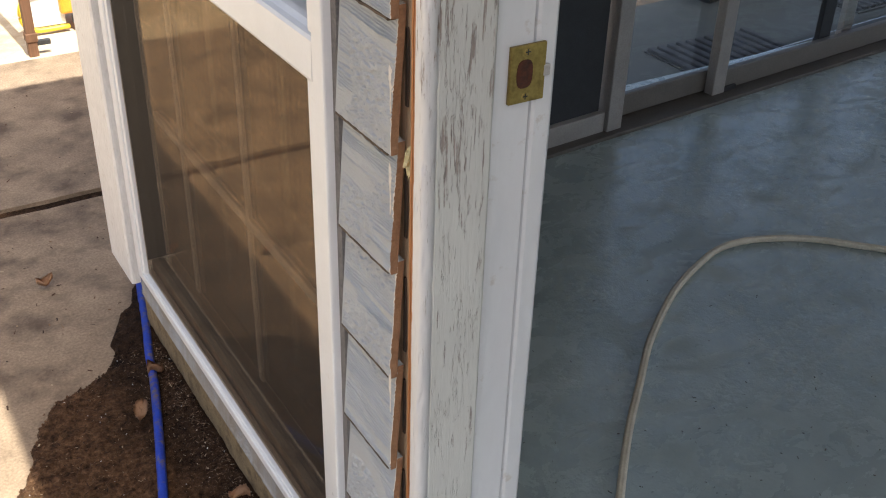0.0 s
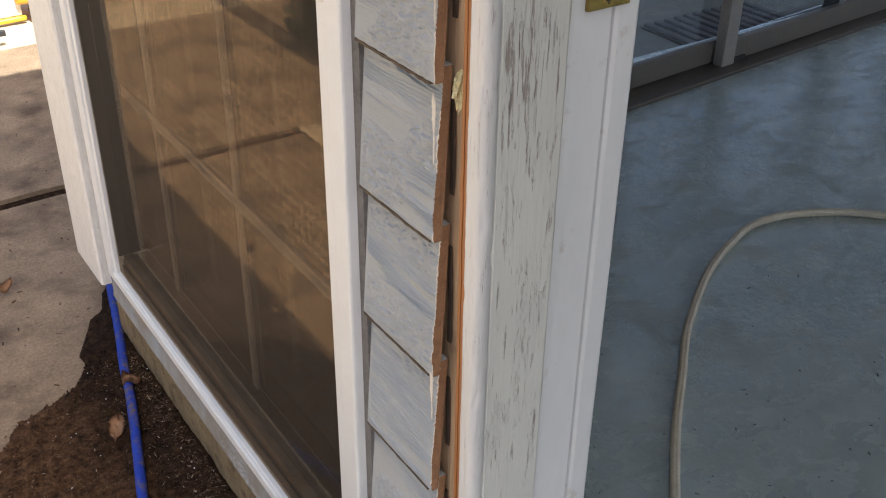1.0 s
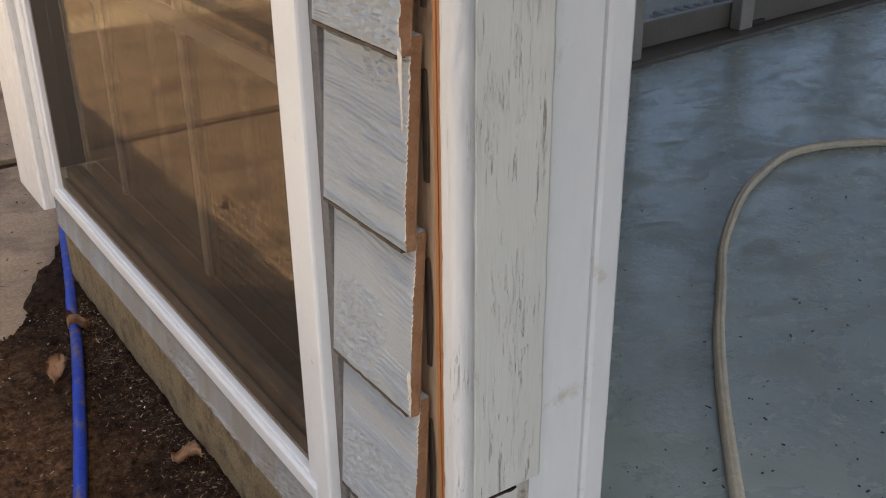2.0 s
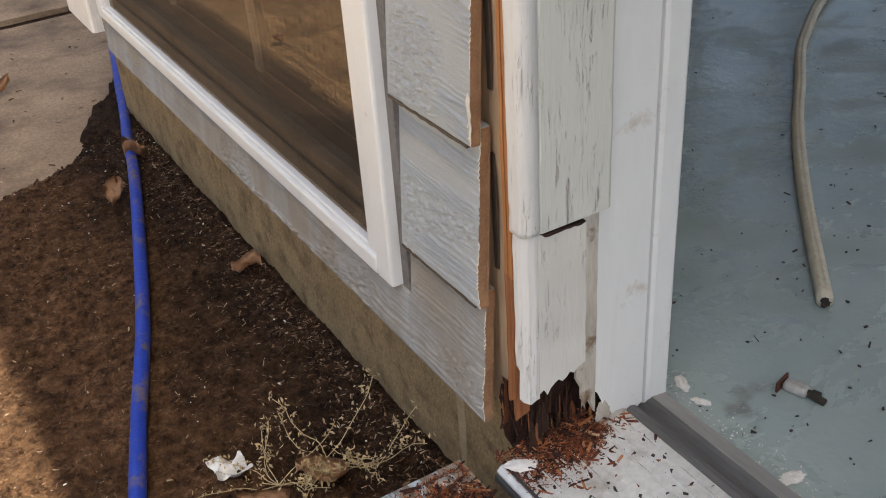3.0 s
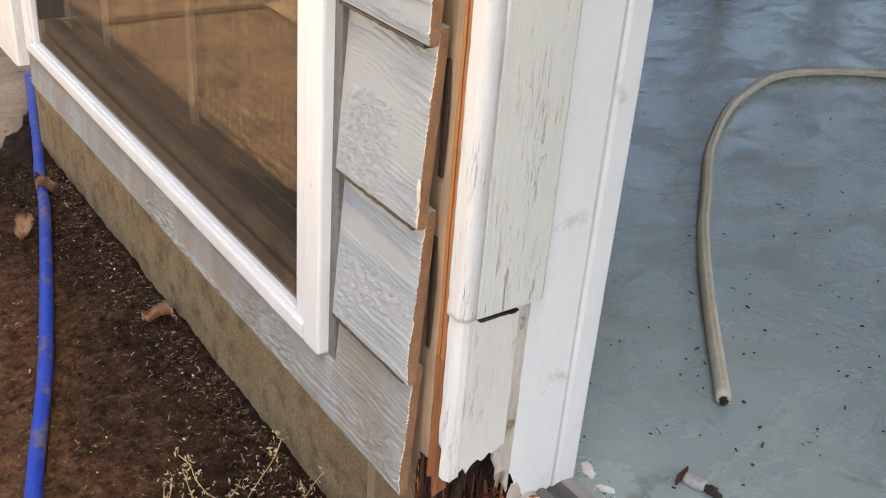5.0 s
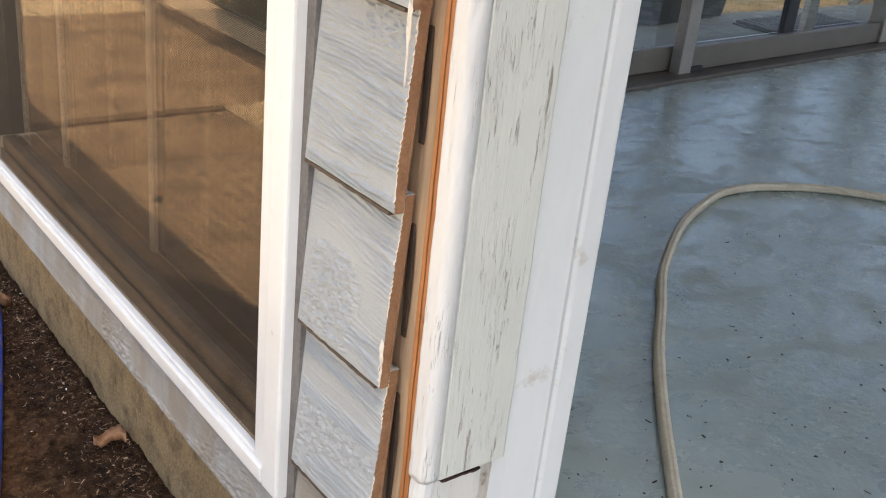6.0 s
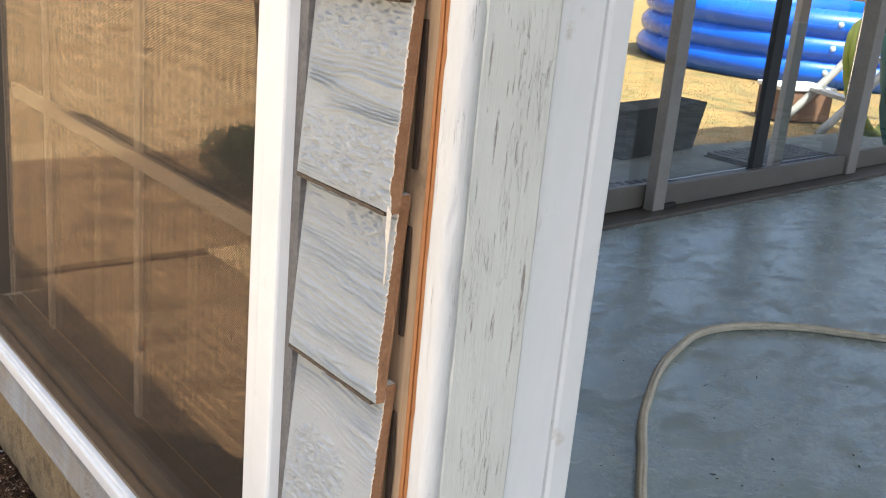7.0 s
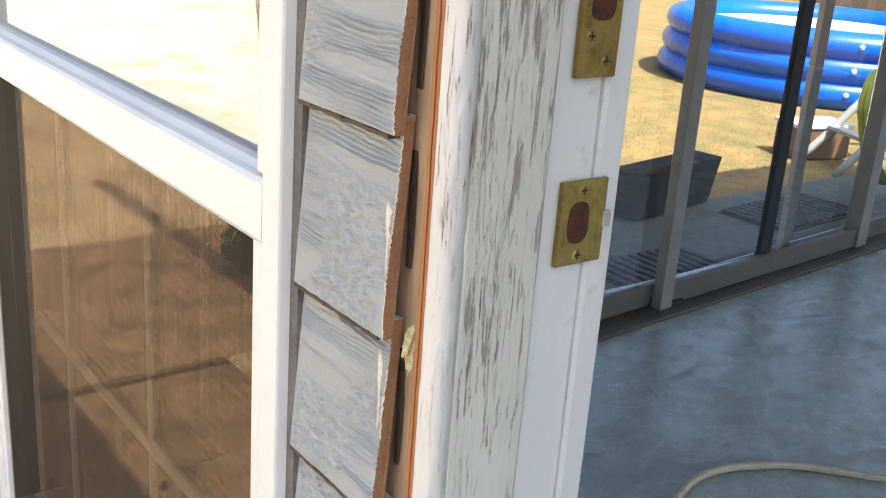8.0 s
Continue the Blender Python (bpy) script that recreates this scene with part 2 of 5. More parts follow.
LEAF = surface("dead_leaf", (0.36, 0.18, 0.088), (0.64, 0.41, 0.245), 90, 0.85, 0.0004, fine=500, stain=(0.20, 0.10, 0.05), stain_scale=90, stain_amount=(0.55, 0.7), vary=0.3)
LITTER = island_chips("soil_litter", [(0.0, (0.025, 0.011, 0.005)), (0.55, (0.13, 0.06, 0.028)), (0.88, (0.30, 0.18, 0.09)), (1.0, (0.55, 0.43, 0.28))])
STRAW_LITTER = island_chips("straw_litter", [(0.0, (0.04, 0.018, 0.009)), (0.5, (0.17, 0.09, 0.045)), (0.85, (0.36, 0.24, 0.14)), (1.0, (0.60, 0.50, 0.37))])
GRIT = surface("black_grit", (0.015, 0.012, 0.01), (0.05, 0.04, 0.03), 60, 0.9, 0.0005)
GRASS = surface("dry_grass", (0.105, 0.066, 0.020), (0.27, 0.165, 0.045), 5, 0.9, 0.001, fine=90, stain=(0.095, 0.085, 0.022), stain_scale=4.5, stain_amount=(0.48, 0.68))
POOL_BLUE = surface("blue_vinyl", (0.004, 0.075, 0.50), (0.008, 0.11, 0.64), 2, 0.25, 0.0003)
POOL_LIGHT = surface("pale_vinyl", (0.55, 0.62, 0.70), (0.72, 0.78, 0.82), 3, 0.3, 0.0003)
YELLOW = surface("yellow_plastic", (0.72, 0.50, 0.02), (0.85, 0.62, 0.04), 12, 0.35, 0.0001)
WEED = surface("dead_weed", (0.34, 0.25, 0.12), (0.70, 0.56, 0.33), 60, 0.85, 0.0005)
BLADE = island_chips("grass_blades", [(0.0, (0.12, 0.095, 0.026)), (0.35, (0.22, 0.145, 0.042)), (1.0, (0.33, 0.21, 0.065))])
ORANGE_PLASTIC = surface("orange_plastic", (0.78, 0.30, 0.02), (0.85, 0.38, 0.04), 12, 0.35, 0.0001)
GREEN_HOSE = surface("green_hose", (0.012, 0.09, 0.06), (0.02, 0.15, 0.10), 30, 0.4, 0.0002)
LIME_HOSE = surface("lime_hose", (0.35, 0.40, 0.02), (0.5, 0.5, 0.04), 30, 0.4, 0.0002)
BROWN_POST = wood_grain("brown_wood", (0.10, 0.045, 0.02), (0.20, 0.10, 0.05), 30, 0.7)
PLASTER = surface("white_wall", (0.62, 0.61, 0.58), (0.70, 0.69, 0.66), 5, 0.7, 0.0005)
SHINGLE = surface("roofing", (0.08, 0.075, 0.07), (0.14, 0.13, 0.12), 20, 0.9, 0.002)
DARK_PANEL = surface("dark_fabric", (0.025, 0.028, 0.032), (0.05, 0.055, 0.06), 30, 0.8, 0.0006, fine=300)
MAT_PILE = surface("dark_mat", (0.03, 0.033, 0.04), (0.07, 0.075, 0.085), 40, 0.95, 0.003, fine=300)
SHRUB = surface("shrub_leaf", (0.02, 0.045, 0.015), (0.05, 0.10, 0.03), 12, 0.7, 0.0005)
FENCE = wood_grain("fence_board", (0.20, 0.16, 0.12), (0.34, 0.28, 0.22), 18, 0.85, vary=0.3)
DARK_CAULK = surface("dirty_caulk", (0.10, 0.095, 0.09), (0.20, 0.19, 0.18), 25, 0.8, 0.0006)
DIM_WALL = wood_grain("dim_wall", (0.035, 0.022, 0.014), (0.07, 0.045, 0.03), 20, 0.5)
# Dry grass lightened in colour to carry the glare of full sun.
GLARE_GRASS = surface("glare_grass", (0.45, 0.36, 0.24), (0.63, 0.52, 0.36), 6, 0.9, 0.001, fine=90, stain=(0.32, 0.22, 0.11), stain_scale=2.2, stain_amount=(0.5, 0.7))
DULL_STEEL = surface("dull_steel", (0.38, 0.36, 0.33), (0.62, 0.60, 0.57), 60, 0.45, 0.0004, metal=0.3)
# White vinyl darkened in colour for the shade behind the screen, plus stains.
SHADED_VINYL = surface("shaded_vinyl", (0.15, 0.132, 0.118), (0.24, 0.215, 0.195), 20, 0.5, 0.0002, stain=(0.09, 0.073, 0.058), stain_scale=12, stain_amount=(0.5, 0.7))
# Darker rail copy of the white metal, with backlit shade in its colour.
RAIL_ALU = surface("shaded_rail", (0.13, 0.12, 0.105), (0.20, 0.185, 0.165), 12, 0.5, 0.0002)
STEEL = surface("steel", (0.35, 0.35, 0.35), (0.55, 0.55, 0.55), 30, 0.3, 0.0001, metal=0.9)


def floor_paint():
    """Blue-grey enamel on a concrete floor: scuffed, with cloudy gloss."""
    m, t, b = nodes_of("floor_paint")
    cloud = noise_of(t, coords(t), 3.2, 6, 0.65)
    smear = noise_of(t, coords(t, (1, 2.2, 1), (0, 0, 30)), 13, 6, 0.7)
    col = ramp_of(t, cloud, [(0.3, (0.262, 0.325, 0.325)), (0.7, (0.372, 0.435, 0.425))])
    col = mix_of(t, ramp_of(t, smear, [(0.56, grey(0)), (0.80, grey(0.25))]), col, (0.46, 0.50, 0.50))
    spots = ramp_of(t, noise_of(t, coords(t, (1, 1, 1), (0, 0, 12)), 6, 5, 0.6), [(0.66, grey(0)), (0.72, grey(0.55))])
    col = mix_of(t, spots, col, (0.12, 0.10, 0.08))
    link(t, col, b.inputs["Base Color"])
    sheen = noise_of(t, coords(t, (1, 1.5, 1), (0, 0, 35)), 7.5, 7, 0.68, 0.5)
    link(t, ramp_of(t, sheen, [(0.36, grey(0.10)), (0.50, grey(0.26)), (0.64, grey(0.52))]), b.inputs["Roughness"])
    b.inputs["IOR"].default_value = 1.85
    n = bump_of(t, noise_of(t, coords(t), 90, 5, 0.7), 0.0006)
    link(t, bump_of(t, cloud, 0.006, 1.0, n), b.inputs["Normal"])
    return m


def soil():
    """Dark damp earth close to the wall, drier and browner outwards."""
    m, t, b = nodes_of("soil")
    coarse, mid, fine = noise_of(t, coords(t), 5, 5), noise_of(t, coords(t), 55, 6, 0.75), noise_of(t, coords(t), 320, 4, 0.75)
    geo = t.nodes.new("ShaderNodeNewGeometry")
    sep = t.nodes.new("ShaderNodeSeparateXYZ")
    link(t, geo.outputs["Position"], sep.inputs[0])
    outwards = math_of(t, "ADD", math_of(t, "MULTIPLY", sep.outputs[0], -1.0), math_of(t, "MULTIPLY", coarse, 0.35))
    dry = ramp_of(t, outwards, [(0.20, grey(0)), (0.36, grey(1))])
    wet_col = ramp_of(t, mid, [(0.36, (0.009, 0.005, 0.003)), (0.56, (0.050, 0.027, 0.014)), (0.74, (0.13, 0.072, 0.038))])
    dry_col = ramp_of(t, mid, [(0.34, (0.030, 0.015, 0.007)), (0.54, (0.155, 0.080, 0.038)), (0.74, (0.32, 0.185, 0.095))])
    col = mix_of(t, dry, wet_col, dry_col)
    col = mix_of(t, ramp_of(t, fine, [(0.58, grey(0)), (0.68, grey(0.6))]), col, (0.18, 0.105, 0.055))
    link(t, col, b.inputs["Base Color"])
    b.inputs["Roughness"].default_value = 0.95
    b.inputs["Specular IOR Level"].default_value = 0.15
    n = bump_of(t, fine, 0.004)
    link(t, bump_of(t, mid, 0.016, 1.0, n), b.inputs["Normal"])
    return m


def plank_paint():
    """Flaking pale blue paint on an old tread, grain along the board."""
    m, t, b = nodes_of("tread_paint")
    v = coords(t, (1, 0.12, 1))
    flakes = noise_of(t, v, 42, 6, 0.75)
    wood = ramp_of(t, noise_of(t, coords(t, (1, 0.05, 1)), 150, 5), [(0.3, (0.13, 0.10, 0.075)), (0.7, (0.40, 0.325, 0.25))])
    paint = ramp_of(t, noise_of(t, coords(t), 20, 5), [(0.3, (0.44, 0.53, 0.59)), (0.7, (0.60, 0.66, 0.69))])
    mask = ramp_of(t, flakes, [(0.47, grey(0)), (0.52, grey(1))])
    col = mix_of(t, mask, paint, wood)
    split = ramp_of(t, noise_of(t, coords(t, (1, 0.03, 1)), 120, 2), [(0.68, grey(0)), (0.71, grey(1))])
    col = mix_of(t, split, col, (0.04, 0.03, 0.02))
    link(t, col, b.inputs["Base Color"])
    b.inputs["Roughness"].default_value = 0.65
    low = math_of(t, "SUBTRACT", 1.0, math_of(t, "MAXIMUM", mask, split))
    link(t, bump_of(t, low, 0.0012), b.inputs["Normal"])
    return m


FLOOR_PAINT, SOIL, TREAD = floor_paint(), soil(), plank_paint()


# ---- building helpers ----
def thing(name, label="", category="", at=(0, 0, 0), turn=0, group="", kind=""):
    ob = new(name)
    ob.empty_display_size = 0.05
    ob.matrix_world = pose(*at, 0, 0, turn)
    return tagged(ob, label, category, group, kind)


def mesh_of(name, bm, material, smooth=False):
    me = bpy.data.meshes.new(name)
    bmesh.ops.recalc_face_normals(bm, faces=bm.faces)
    bm.to_mesh(me)
    bm.free()
    for m in material if isinstance(material, (list, tuple)) else [material]:
        me.materials.append(m)
    if smooth:
        me.polygons.foreach_set("use_smooth", [True] * len(me.polygons))
    return me


def part(name, bm, material, parent, label="", smooth=False):
    ob = new(name, mesh_of(name, bm, material, smooth))
    ob.parent = parent
    return tagged(ob, label) if label else ob


def single(name, bm, material, label, category, kind="", group="", smooth=False):
    ob = new(name, mesh_of(name, bm, material, smooth))
    return tagged(ob, label, category, group, kind)


def box(x0, x1, y0, y1, z0, z1, bevel=0.0, bm=None):
    bm = bm or bmesh.new()
    got = bmesh.ops.create_cube(bm, size=1)
    bmesh.ops.transform(bm, verts=got["verts"], matrix=Matrix.Translation(((x0 + x1) / 2, (y0 + y1) / 2, (z0 + z1) / 2)) @ Matrix.Diagonal((x1 - x0, y1 - y0, z1 - z0, 1)))
    if bevel:
        edges = list({e for v in got["verts"] for e in v.link_edges})
        bmesh.ops.bevel(bm, geom=edges, offset=bevel, segments=2, profile=0.5, affect="EDGES")
    return bm


def prism(profile, levels, place, wobble=None, bm=None):
    """Sweeps a closed 2D profile through levels; place(u, v, w) gives the point. wobble(u, v, w) shifts u, v."""
    bm = bm or bmesh.new()
    rings = []
    for w in levels:
        ring = []
        for i, (u, v) in enumerate(profile):
            du, dv = wobble(u, v, w) if wobble else (0, 0)
            ring.append(bm.verts.new(place(u + du, v + dv, w)))
        rings.append(ring)
    k = len(profile)
    for a, b in zip(rings, rings[1:]):
        for i in range(k):
            bm.faces.new((a[i], a[(i + 1) % k], b[(i + 1) % k], b[i]))
    bm.faces.new(rings[0])
    bm.faces.new(rings[-1])
    return bm


def upright(u, v, w):
    return (u, v, w)


def tube(points, radius, sides=12, bm=None, wobble=0.0, ribs=0.0):
    """A round tube along a smooth line through points."""
    bm = bm or bmesh.new()
    pts = [Vector(p) for p in points]
    rings, up = [], Vector((0, 0, 1))
    for i, p in enumerate(pts):
        ahead = (pts[min(i + 1, len(pts) - 1)] - pts[max(i - 1, 0)]).normalized()
        side = ahead.cross(up)
        side = side.normalized() if side.length > 1e-4 else Vector((1, 0, 0))
        top = side.cross(ahead).normalized()
        r = radius * (1 + wobble * noise.noise(p * 40))
        rings.append([bm.verts.new(p + r * (1 - ribs * max(0.0, math.cos(4 * a)) ** 4) * (math.cos(a) * side + math.sin(a) * top)) for a in [2 * math.pi * k / sides for k in range(sides)]])
    for a, b in zip(rings, rings[1:]):
        for k in range(sides):
            bm.faces.new((a[k], a[(k + 1) % sides], b[(k + 1) % sides], b[k]))
    bm.faces.new(rings[0])
    bm.faces.new(rings[-1])
    return bm


def smooth_line(points, steps=8):
    """Catmull-Rom through points."""
    p = [Vector(q) for q in points]
    p = [2 * p[0] - p[1]] + p + [2 * p[-1] - p[-2]]
    out = []
    for i in range(1, len(p) - 2):
        for k in range(steps):
            s = k / steps
            out.append(0.5 * ((2 * p[i]) + (p[i + 1] - p[i - 1]) * s + (2 * p[i - 1] - 5 * p[i] + 4 * p[i + 1] - p[i + 2]) * s * s + (3 * p[i] - p[i - 1] - 3 * p[i + 1] + p[i + 2]) * s ** 3))
    return out + [p[-2]]


def shards(name, spots, material, label, category, rng, size, flat=0.35):
    """Many loose slivers as one mesh: spots gives (x, y, z) of each, size gives its length and width."""
    verts, faces = [], []
    for x, y, z in spots:
        length, wide = size(rng)
        thick = wide * flat
        turn = Matrix.Translation((x, y, z + thick * 0.5)) @ Euler((rng.uniform(-0.35, 0.35), rng.uniform(-0.35, 0.35), rng.uniform(0, 6.28))).to_matrix().to_4x4()
        base = len(verts)
        for sx in (-1, 1):
            for sy in (-1, 1):
                for sz in (-1, 1):
                    taper = rng.uniform(0.12, 1.0)
                    verts.append(turn @ Vector((sx * length / 2 * rng.uniform(0.7, 1), sy * wide / 2 * taper, sz * thick / 2 * rng.uniform(0.3, 1.0))))
        for f in ((0, 1, 3, 2), (4, 6, 7, 5), (0, 4, 5, 1), (2, 3, 7, 6), (0, 2, 6, 4), (1, 5, 7, 3)):
            faces.append([base + k for k in f])
    me = bpy.data.meshes.new(name)
    me.from_pydata(verts, [], faces)
    me.materials.append(material)
    return tagged(new(name, me), label, category, "", "stuff")

# ---- ground and yard ----
GROUND = -0.153


def soil_here(x, y):
    """How far a place lies inside the bed of bare earth by the wall (metres, minus: outside)."""
    return 1.37 + 1.32 * min(x, 0.05) - y + 0.10 * noise.noise(Vector((x * 5, y * 5, 3))) + 0.03 * noise.noise(Vector((x * 22, y * 22, 8)))


def ground_height(x, y):
    inside = soil_here(x, y)
    bed = 0.006 * noise.noise(Vector((x * 9, y * 9, 0))) + 0.005 * noise.noise(Vector((x * 30, y * 30, 5))) + 0.004 * noise.noise(Vector((x * 70, y * 70, 2))) + 0.003 * noise.noise(Vector((x * 150, y * 150, 4)))
    bank = 0.012 * math.exp(-((x - 0.02) / 0.05) ** 2)
    return GROUND + (bed + bank if inside > 0.02 else -0.02 + (bed + 0.02) * max(0.0, inside / 0.02))


def ground():
    xs = [-60, -20, -6, -2.5, -1.2] + list(np.arange(-0.9, -0.48, 0.02)) + list(np.arange(-0.47, 0.05, 0.0055)) + [0.06, 0.09, 0.12] + [0.2, 0.5, 1.5, 5, 20, 60]
    ys = [-60, -20, -6, -2, -0.8] + [-0.4, -0.25, -0.1] + list(np.arange(0.0, 1.5, 0.0075)) + [1.8, 2.6, 4, 8, 20, 60]
    bm = bmesh.new()
    grid = [[bm.verts.new((x, y, ground_height(x, y))) for y in ys] for x in xs]
    for i in range(len(xs) - 1):
        for j in range(len(ys) - 1):
            f = bm.faces.new((grid[i][j], grid[i + 1][j], grid[i + 1][j + 1], grid[i][j + 1]))
    single("ground", bm, SOIL, "dark damp soil along the house wall", "ground", "structure", smooth=True)


def slab(name, x0, x1, y0, y1, label, material=None, top=GROUND - 0.004):
    """A poured slab with a worn, uneven edge."""
    bm = bmesh.new()
    n = 46
    edge = []
    for i in range(n + 1):
        edge.append((x0 + (x1 - x0) * i / n, y0 + 0.012 * noise.noise(Vector((i * 0.7, y0, 1)))))
    for i in range(n, -1, -1):
        edge.append((x0 + (x1 - x0) * i / n, y1 + 0.012 * noise.noise(Vector((i * 0.7, y1, 1)))))
    lower = [bm.verts.new((x, y, top - 0.08)) for x, y in edge]
    upper = [bm.verts.new((x, y, top - 0.003 * random.random())) for x, y in edge]
    bm.faces.new(upper)
    for i in range(len(edge)):
        j = (i + 1) % len(edge)
        bm.faces.new((lower[i], lower[j], upper[j], upper[i]))
    return single(name, bm, material or CONCRETE, label, "pavement", "structure")


ground()
slab("pavement", -1.6, 3.2, -2.5, 2.010, "brown weathered concrete patio with leaf stains", top=GROUND - 0.012)
slab("pavement", -1.6, 3.2, 2.050, 3.2, "brown weathered concrete patio beyond the joint", top=GROUND - 0.006)
# ---- lawn: thin sheet under many blades ----
bm = bmesh.new()
box(1.6, 25, 2.50, 30, GROUND - 0.1, GROUND - 0.009, 0, bm)
single("lawn", bm, GRASS, "dry yellow lawn in full sun", "lawn", "structure")
bm = bmesh.new()
box(-14, -0.80, -4, 2.35, GROUND - 0.1, GROUND - 0.010, 0, bm)
box(-14, 1.6, 2.35, 30, GROUND - 0.1, GROUND - 0.009, 0, bm)
single("lawn", bm, GLARE_GRASS, "dry lawn beside the patio, lightened in colour for sun glare", "lawn", "structure")

def blades(n, x0, x1, y0, y1, seed):
    """Dry grass blades as one mesh."""
    rng = random.Random(seed)
    verts, faces = [], []
    for _ in range(n):
        x, y = rng.uniform(x0, x1), rng.uniform(y0, y1)
        h, a, lean = rng.uniform(0.004, 0.014), rng.uniform(0, 6.28), rng.uniform(0.1, 0.9)
        w = 0.0020
        k = len(verts)
        verts += [(x - w * math.sin(a), y + w * math.cos(a), GROUND - 0.012), (x + w * math.sin(a), y - w * math.cos(a), GROUND - 0.012), (x + lean * h * math.cos(a), y + lean * h * math.sin(a), GROUND - 0.01 + h)]
        faces.append((k, k + 1, k + 2))
    me = bpy.data.meshes.new("grass")
    me.from_pydata(verts, [], faces)
    me.materials.append(BLADE)
    tagged(new("grass", me), "tufts of dry yellow and green grass", "grass", "", "stuff")


blades(30000, 3.0, 7.8, 2.58, 5.5, 1)
blades(9000, -2.6, -0.82, 1.6, 4.0, 2)

# ---- house shell ----
END_Y, END_TURN = 1.265, 4.2
single("floor", box(0.172, 4.6, -3.2, 1.63, -0.12, 0.0), FLOOR_PAINT, "blue-grey painted floor, scuffed and cloudy with wear", "floor", "structure")
bm = box(0.034, 0.13, 0.0, 1.28, -0.32, 0.035)
box(0.034, 0.17, -3.2, 0.0, -0.32, -0.012, 0, bm)
found = single("foundation", bm, FOUNDATION, "stained tan concrete foundation strip", "foundation", "structure")
drip = bmesh.new()
bmesh.ops.create_icosphere(drip, subdivisions=3, radius=1)
for v in drip.verts:
    wide = 1 + 0.5 * noise.noise(Vector((0, v.co.z * 3, 1)))
    v.co = Vector((0.034 + 0.0010 * v.co.x, 0.098 + 0.0075 * wide * v.co.y, -0.050 + 0.085 * v.co.z))
part("mortar_streak", drip, MORTAR, found, "pale streak of old mortar", True)
single("ceiling", box(0.02, 4.7, -3.2, 1.54, 2.32, 2.36), PLASTER, "plain white painted ceiling", "ceiling", "structure")
bm = box(-0.27, 5.2, -3.6, 1.55, 2.38, 2.50)
single("roof", bm, SHINGLE, "low roof with a shallow overhanging eave", "roof", "structure")


def opened_wall(name, place, length):
    """Plain unseen wall that closes the porch, with wide openings added to brighten the room."""
    w = new(name)
    w.matrix_world = place
    tagged(w, "unseen white porch wall with openings added for daylight", "wall", "", "structure")
    part("sill_wall", box(0, length, 0, 0.1, -0.2, 0.45), PLASTER, w)
    part("head_wall", box(0, length, 0, 0.1, 2.1, 2.36), PLASTER, w)
    n = max(2, round(length / 1.4))
    for i in range(n + 1):
        u = (length - 0.08) * i / n
        part("mullion", box(u, u + 0.08, 0, 0.1, 0.45, 2.1), WHITE_ALU, w)


opened_wall("wall_south", pose(0.02, -3.3, 0), 4.68)
opened_wall("wall_east", pose(4.7, -3.2, 0, 0, 0, 90), 4.8)

wall = thing("wall_west", "blue-grey lap siding wall, sawn open beside the door", "wall", kind="structure")
part("sheathing", box(0.024, 0.12, 0.005, 0.128, 0.03, 2.36), PALE, wall, "bare pale sheathing")
part("sheathing", box(0.024, 0.12, 0.128, 1.130, 0.03, 0.092), PALE, wall)
part("sheathing", box(0.024, 0.12, 0.128, 1.130, 1.62, 2.36), PALE, wall)
part("sheathing", box(0.024, 0.12, 1.130, 1.26, 0.03, 2.36), PALE, wall)
part("wall_body", box(0.0, 0.12, -3.2, -0.96, -0.1, 2.36), SIDING, wall)
part("header", box(0.0, 0.12, -0.96, -0.03, 2.09, 2.36), SIDING, wall)

LAP1, LAP = 0.149, 0.1467
TABLE = np.random.RandomState(7).rand(256, 256)


def value_noise(u, v, seed=0):
    """Smooth noise in 0..1 over arrays."""
    u, v = u + seed * 17.3, v + seed * 9.1
    i, j = np.floor(u).astype(int), np.floor(v).astype(int)
    a, b = u - i, v - j
    a, b = a * a * (3 - 2 * a), b * b * (3 - 2 * b)
    t = lambda p, q: TABLE[p % 256, q % 256]
    return (t(i, j) * (1 - a) + t(i + 1, j) * a) * (1 - b) + (t(i, j + 1) * (1 - a) + t(i + 1, j + 1) * a) * b


def step_up(x, a, b):
    x = np.clip((x - a) / (b - a), 0, 1)
    return x * x * (3 - 2 * x)


def embossed(y, z, seed):
    """Pressed wood grain in the face of a board, in metres: wavy ridges along the board, smooth lanes and pitted patches."""
    drift = 0.007 * value_noise(y * 8, z * 8, seed) + 0.0022 * value_noise(y * 42, z * 40, seed + 4) + 0.0011 * value_noise(y * 120, z * 160, seed + 7)
    wave = 0.5 + 0.5 * np.sin(2 * np.pi * ((z + drift - 0.03 * y) / 0.0050 + 3.2 * value_noise(y * 8, z * 70, seed + 1) + 0.5 * value_noise(y * 30, z * 210, seed + 12)))
    ridges = step_up(wave, 0.35, 0.90) * (0.25 + 0.75 * value_noise(y * 7, z * 170, seed + 13)) * (0.45 + 0.55 * value_noise(y * 90, z * 420, seed + 2))
    fine = 0.5 * value_noise(y * 70, (z + drift) * 900, seed + 10)
    pits = step_up(0.55 * value_noise(y * 170, z * 230, seed + 5) + 0.45 * value_noise(y * 420, z * 520, seed + 6), 0.34, 0.70)
    which = step_up(value_noise(y * 9, z * 19, seed + 8), 0.64, 0.72)
    lane = step_up(value_noise(y * 5, (z + drift) * 42, seed + 9), 0.18, 0.40)
    return 0.0038 * ((ridges + 0.30 * fine) * (1 - which) * (0.08 + 0.92 * lane) + 0.75 * pits * which)


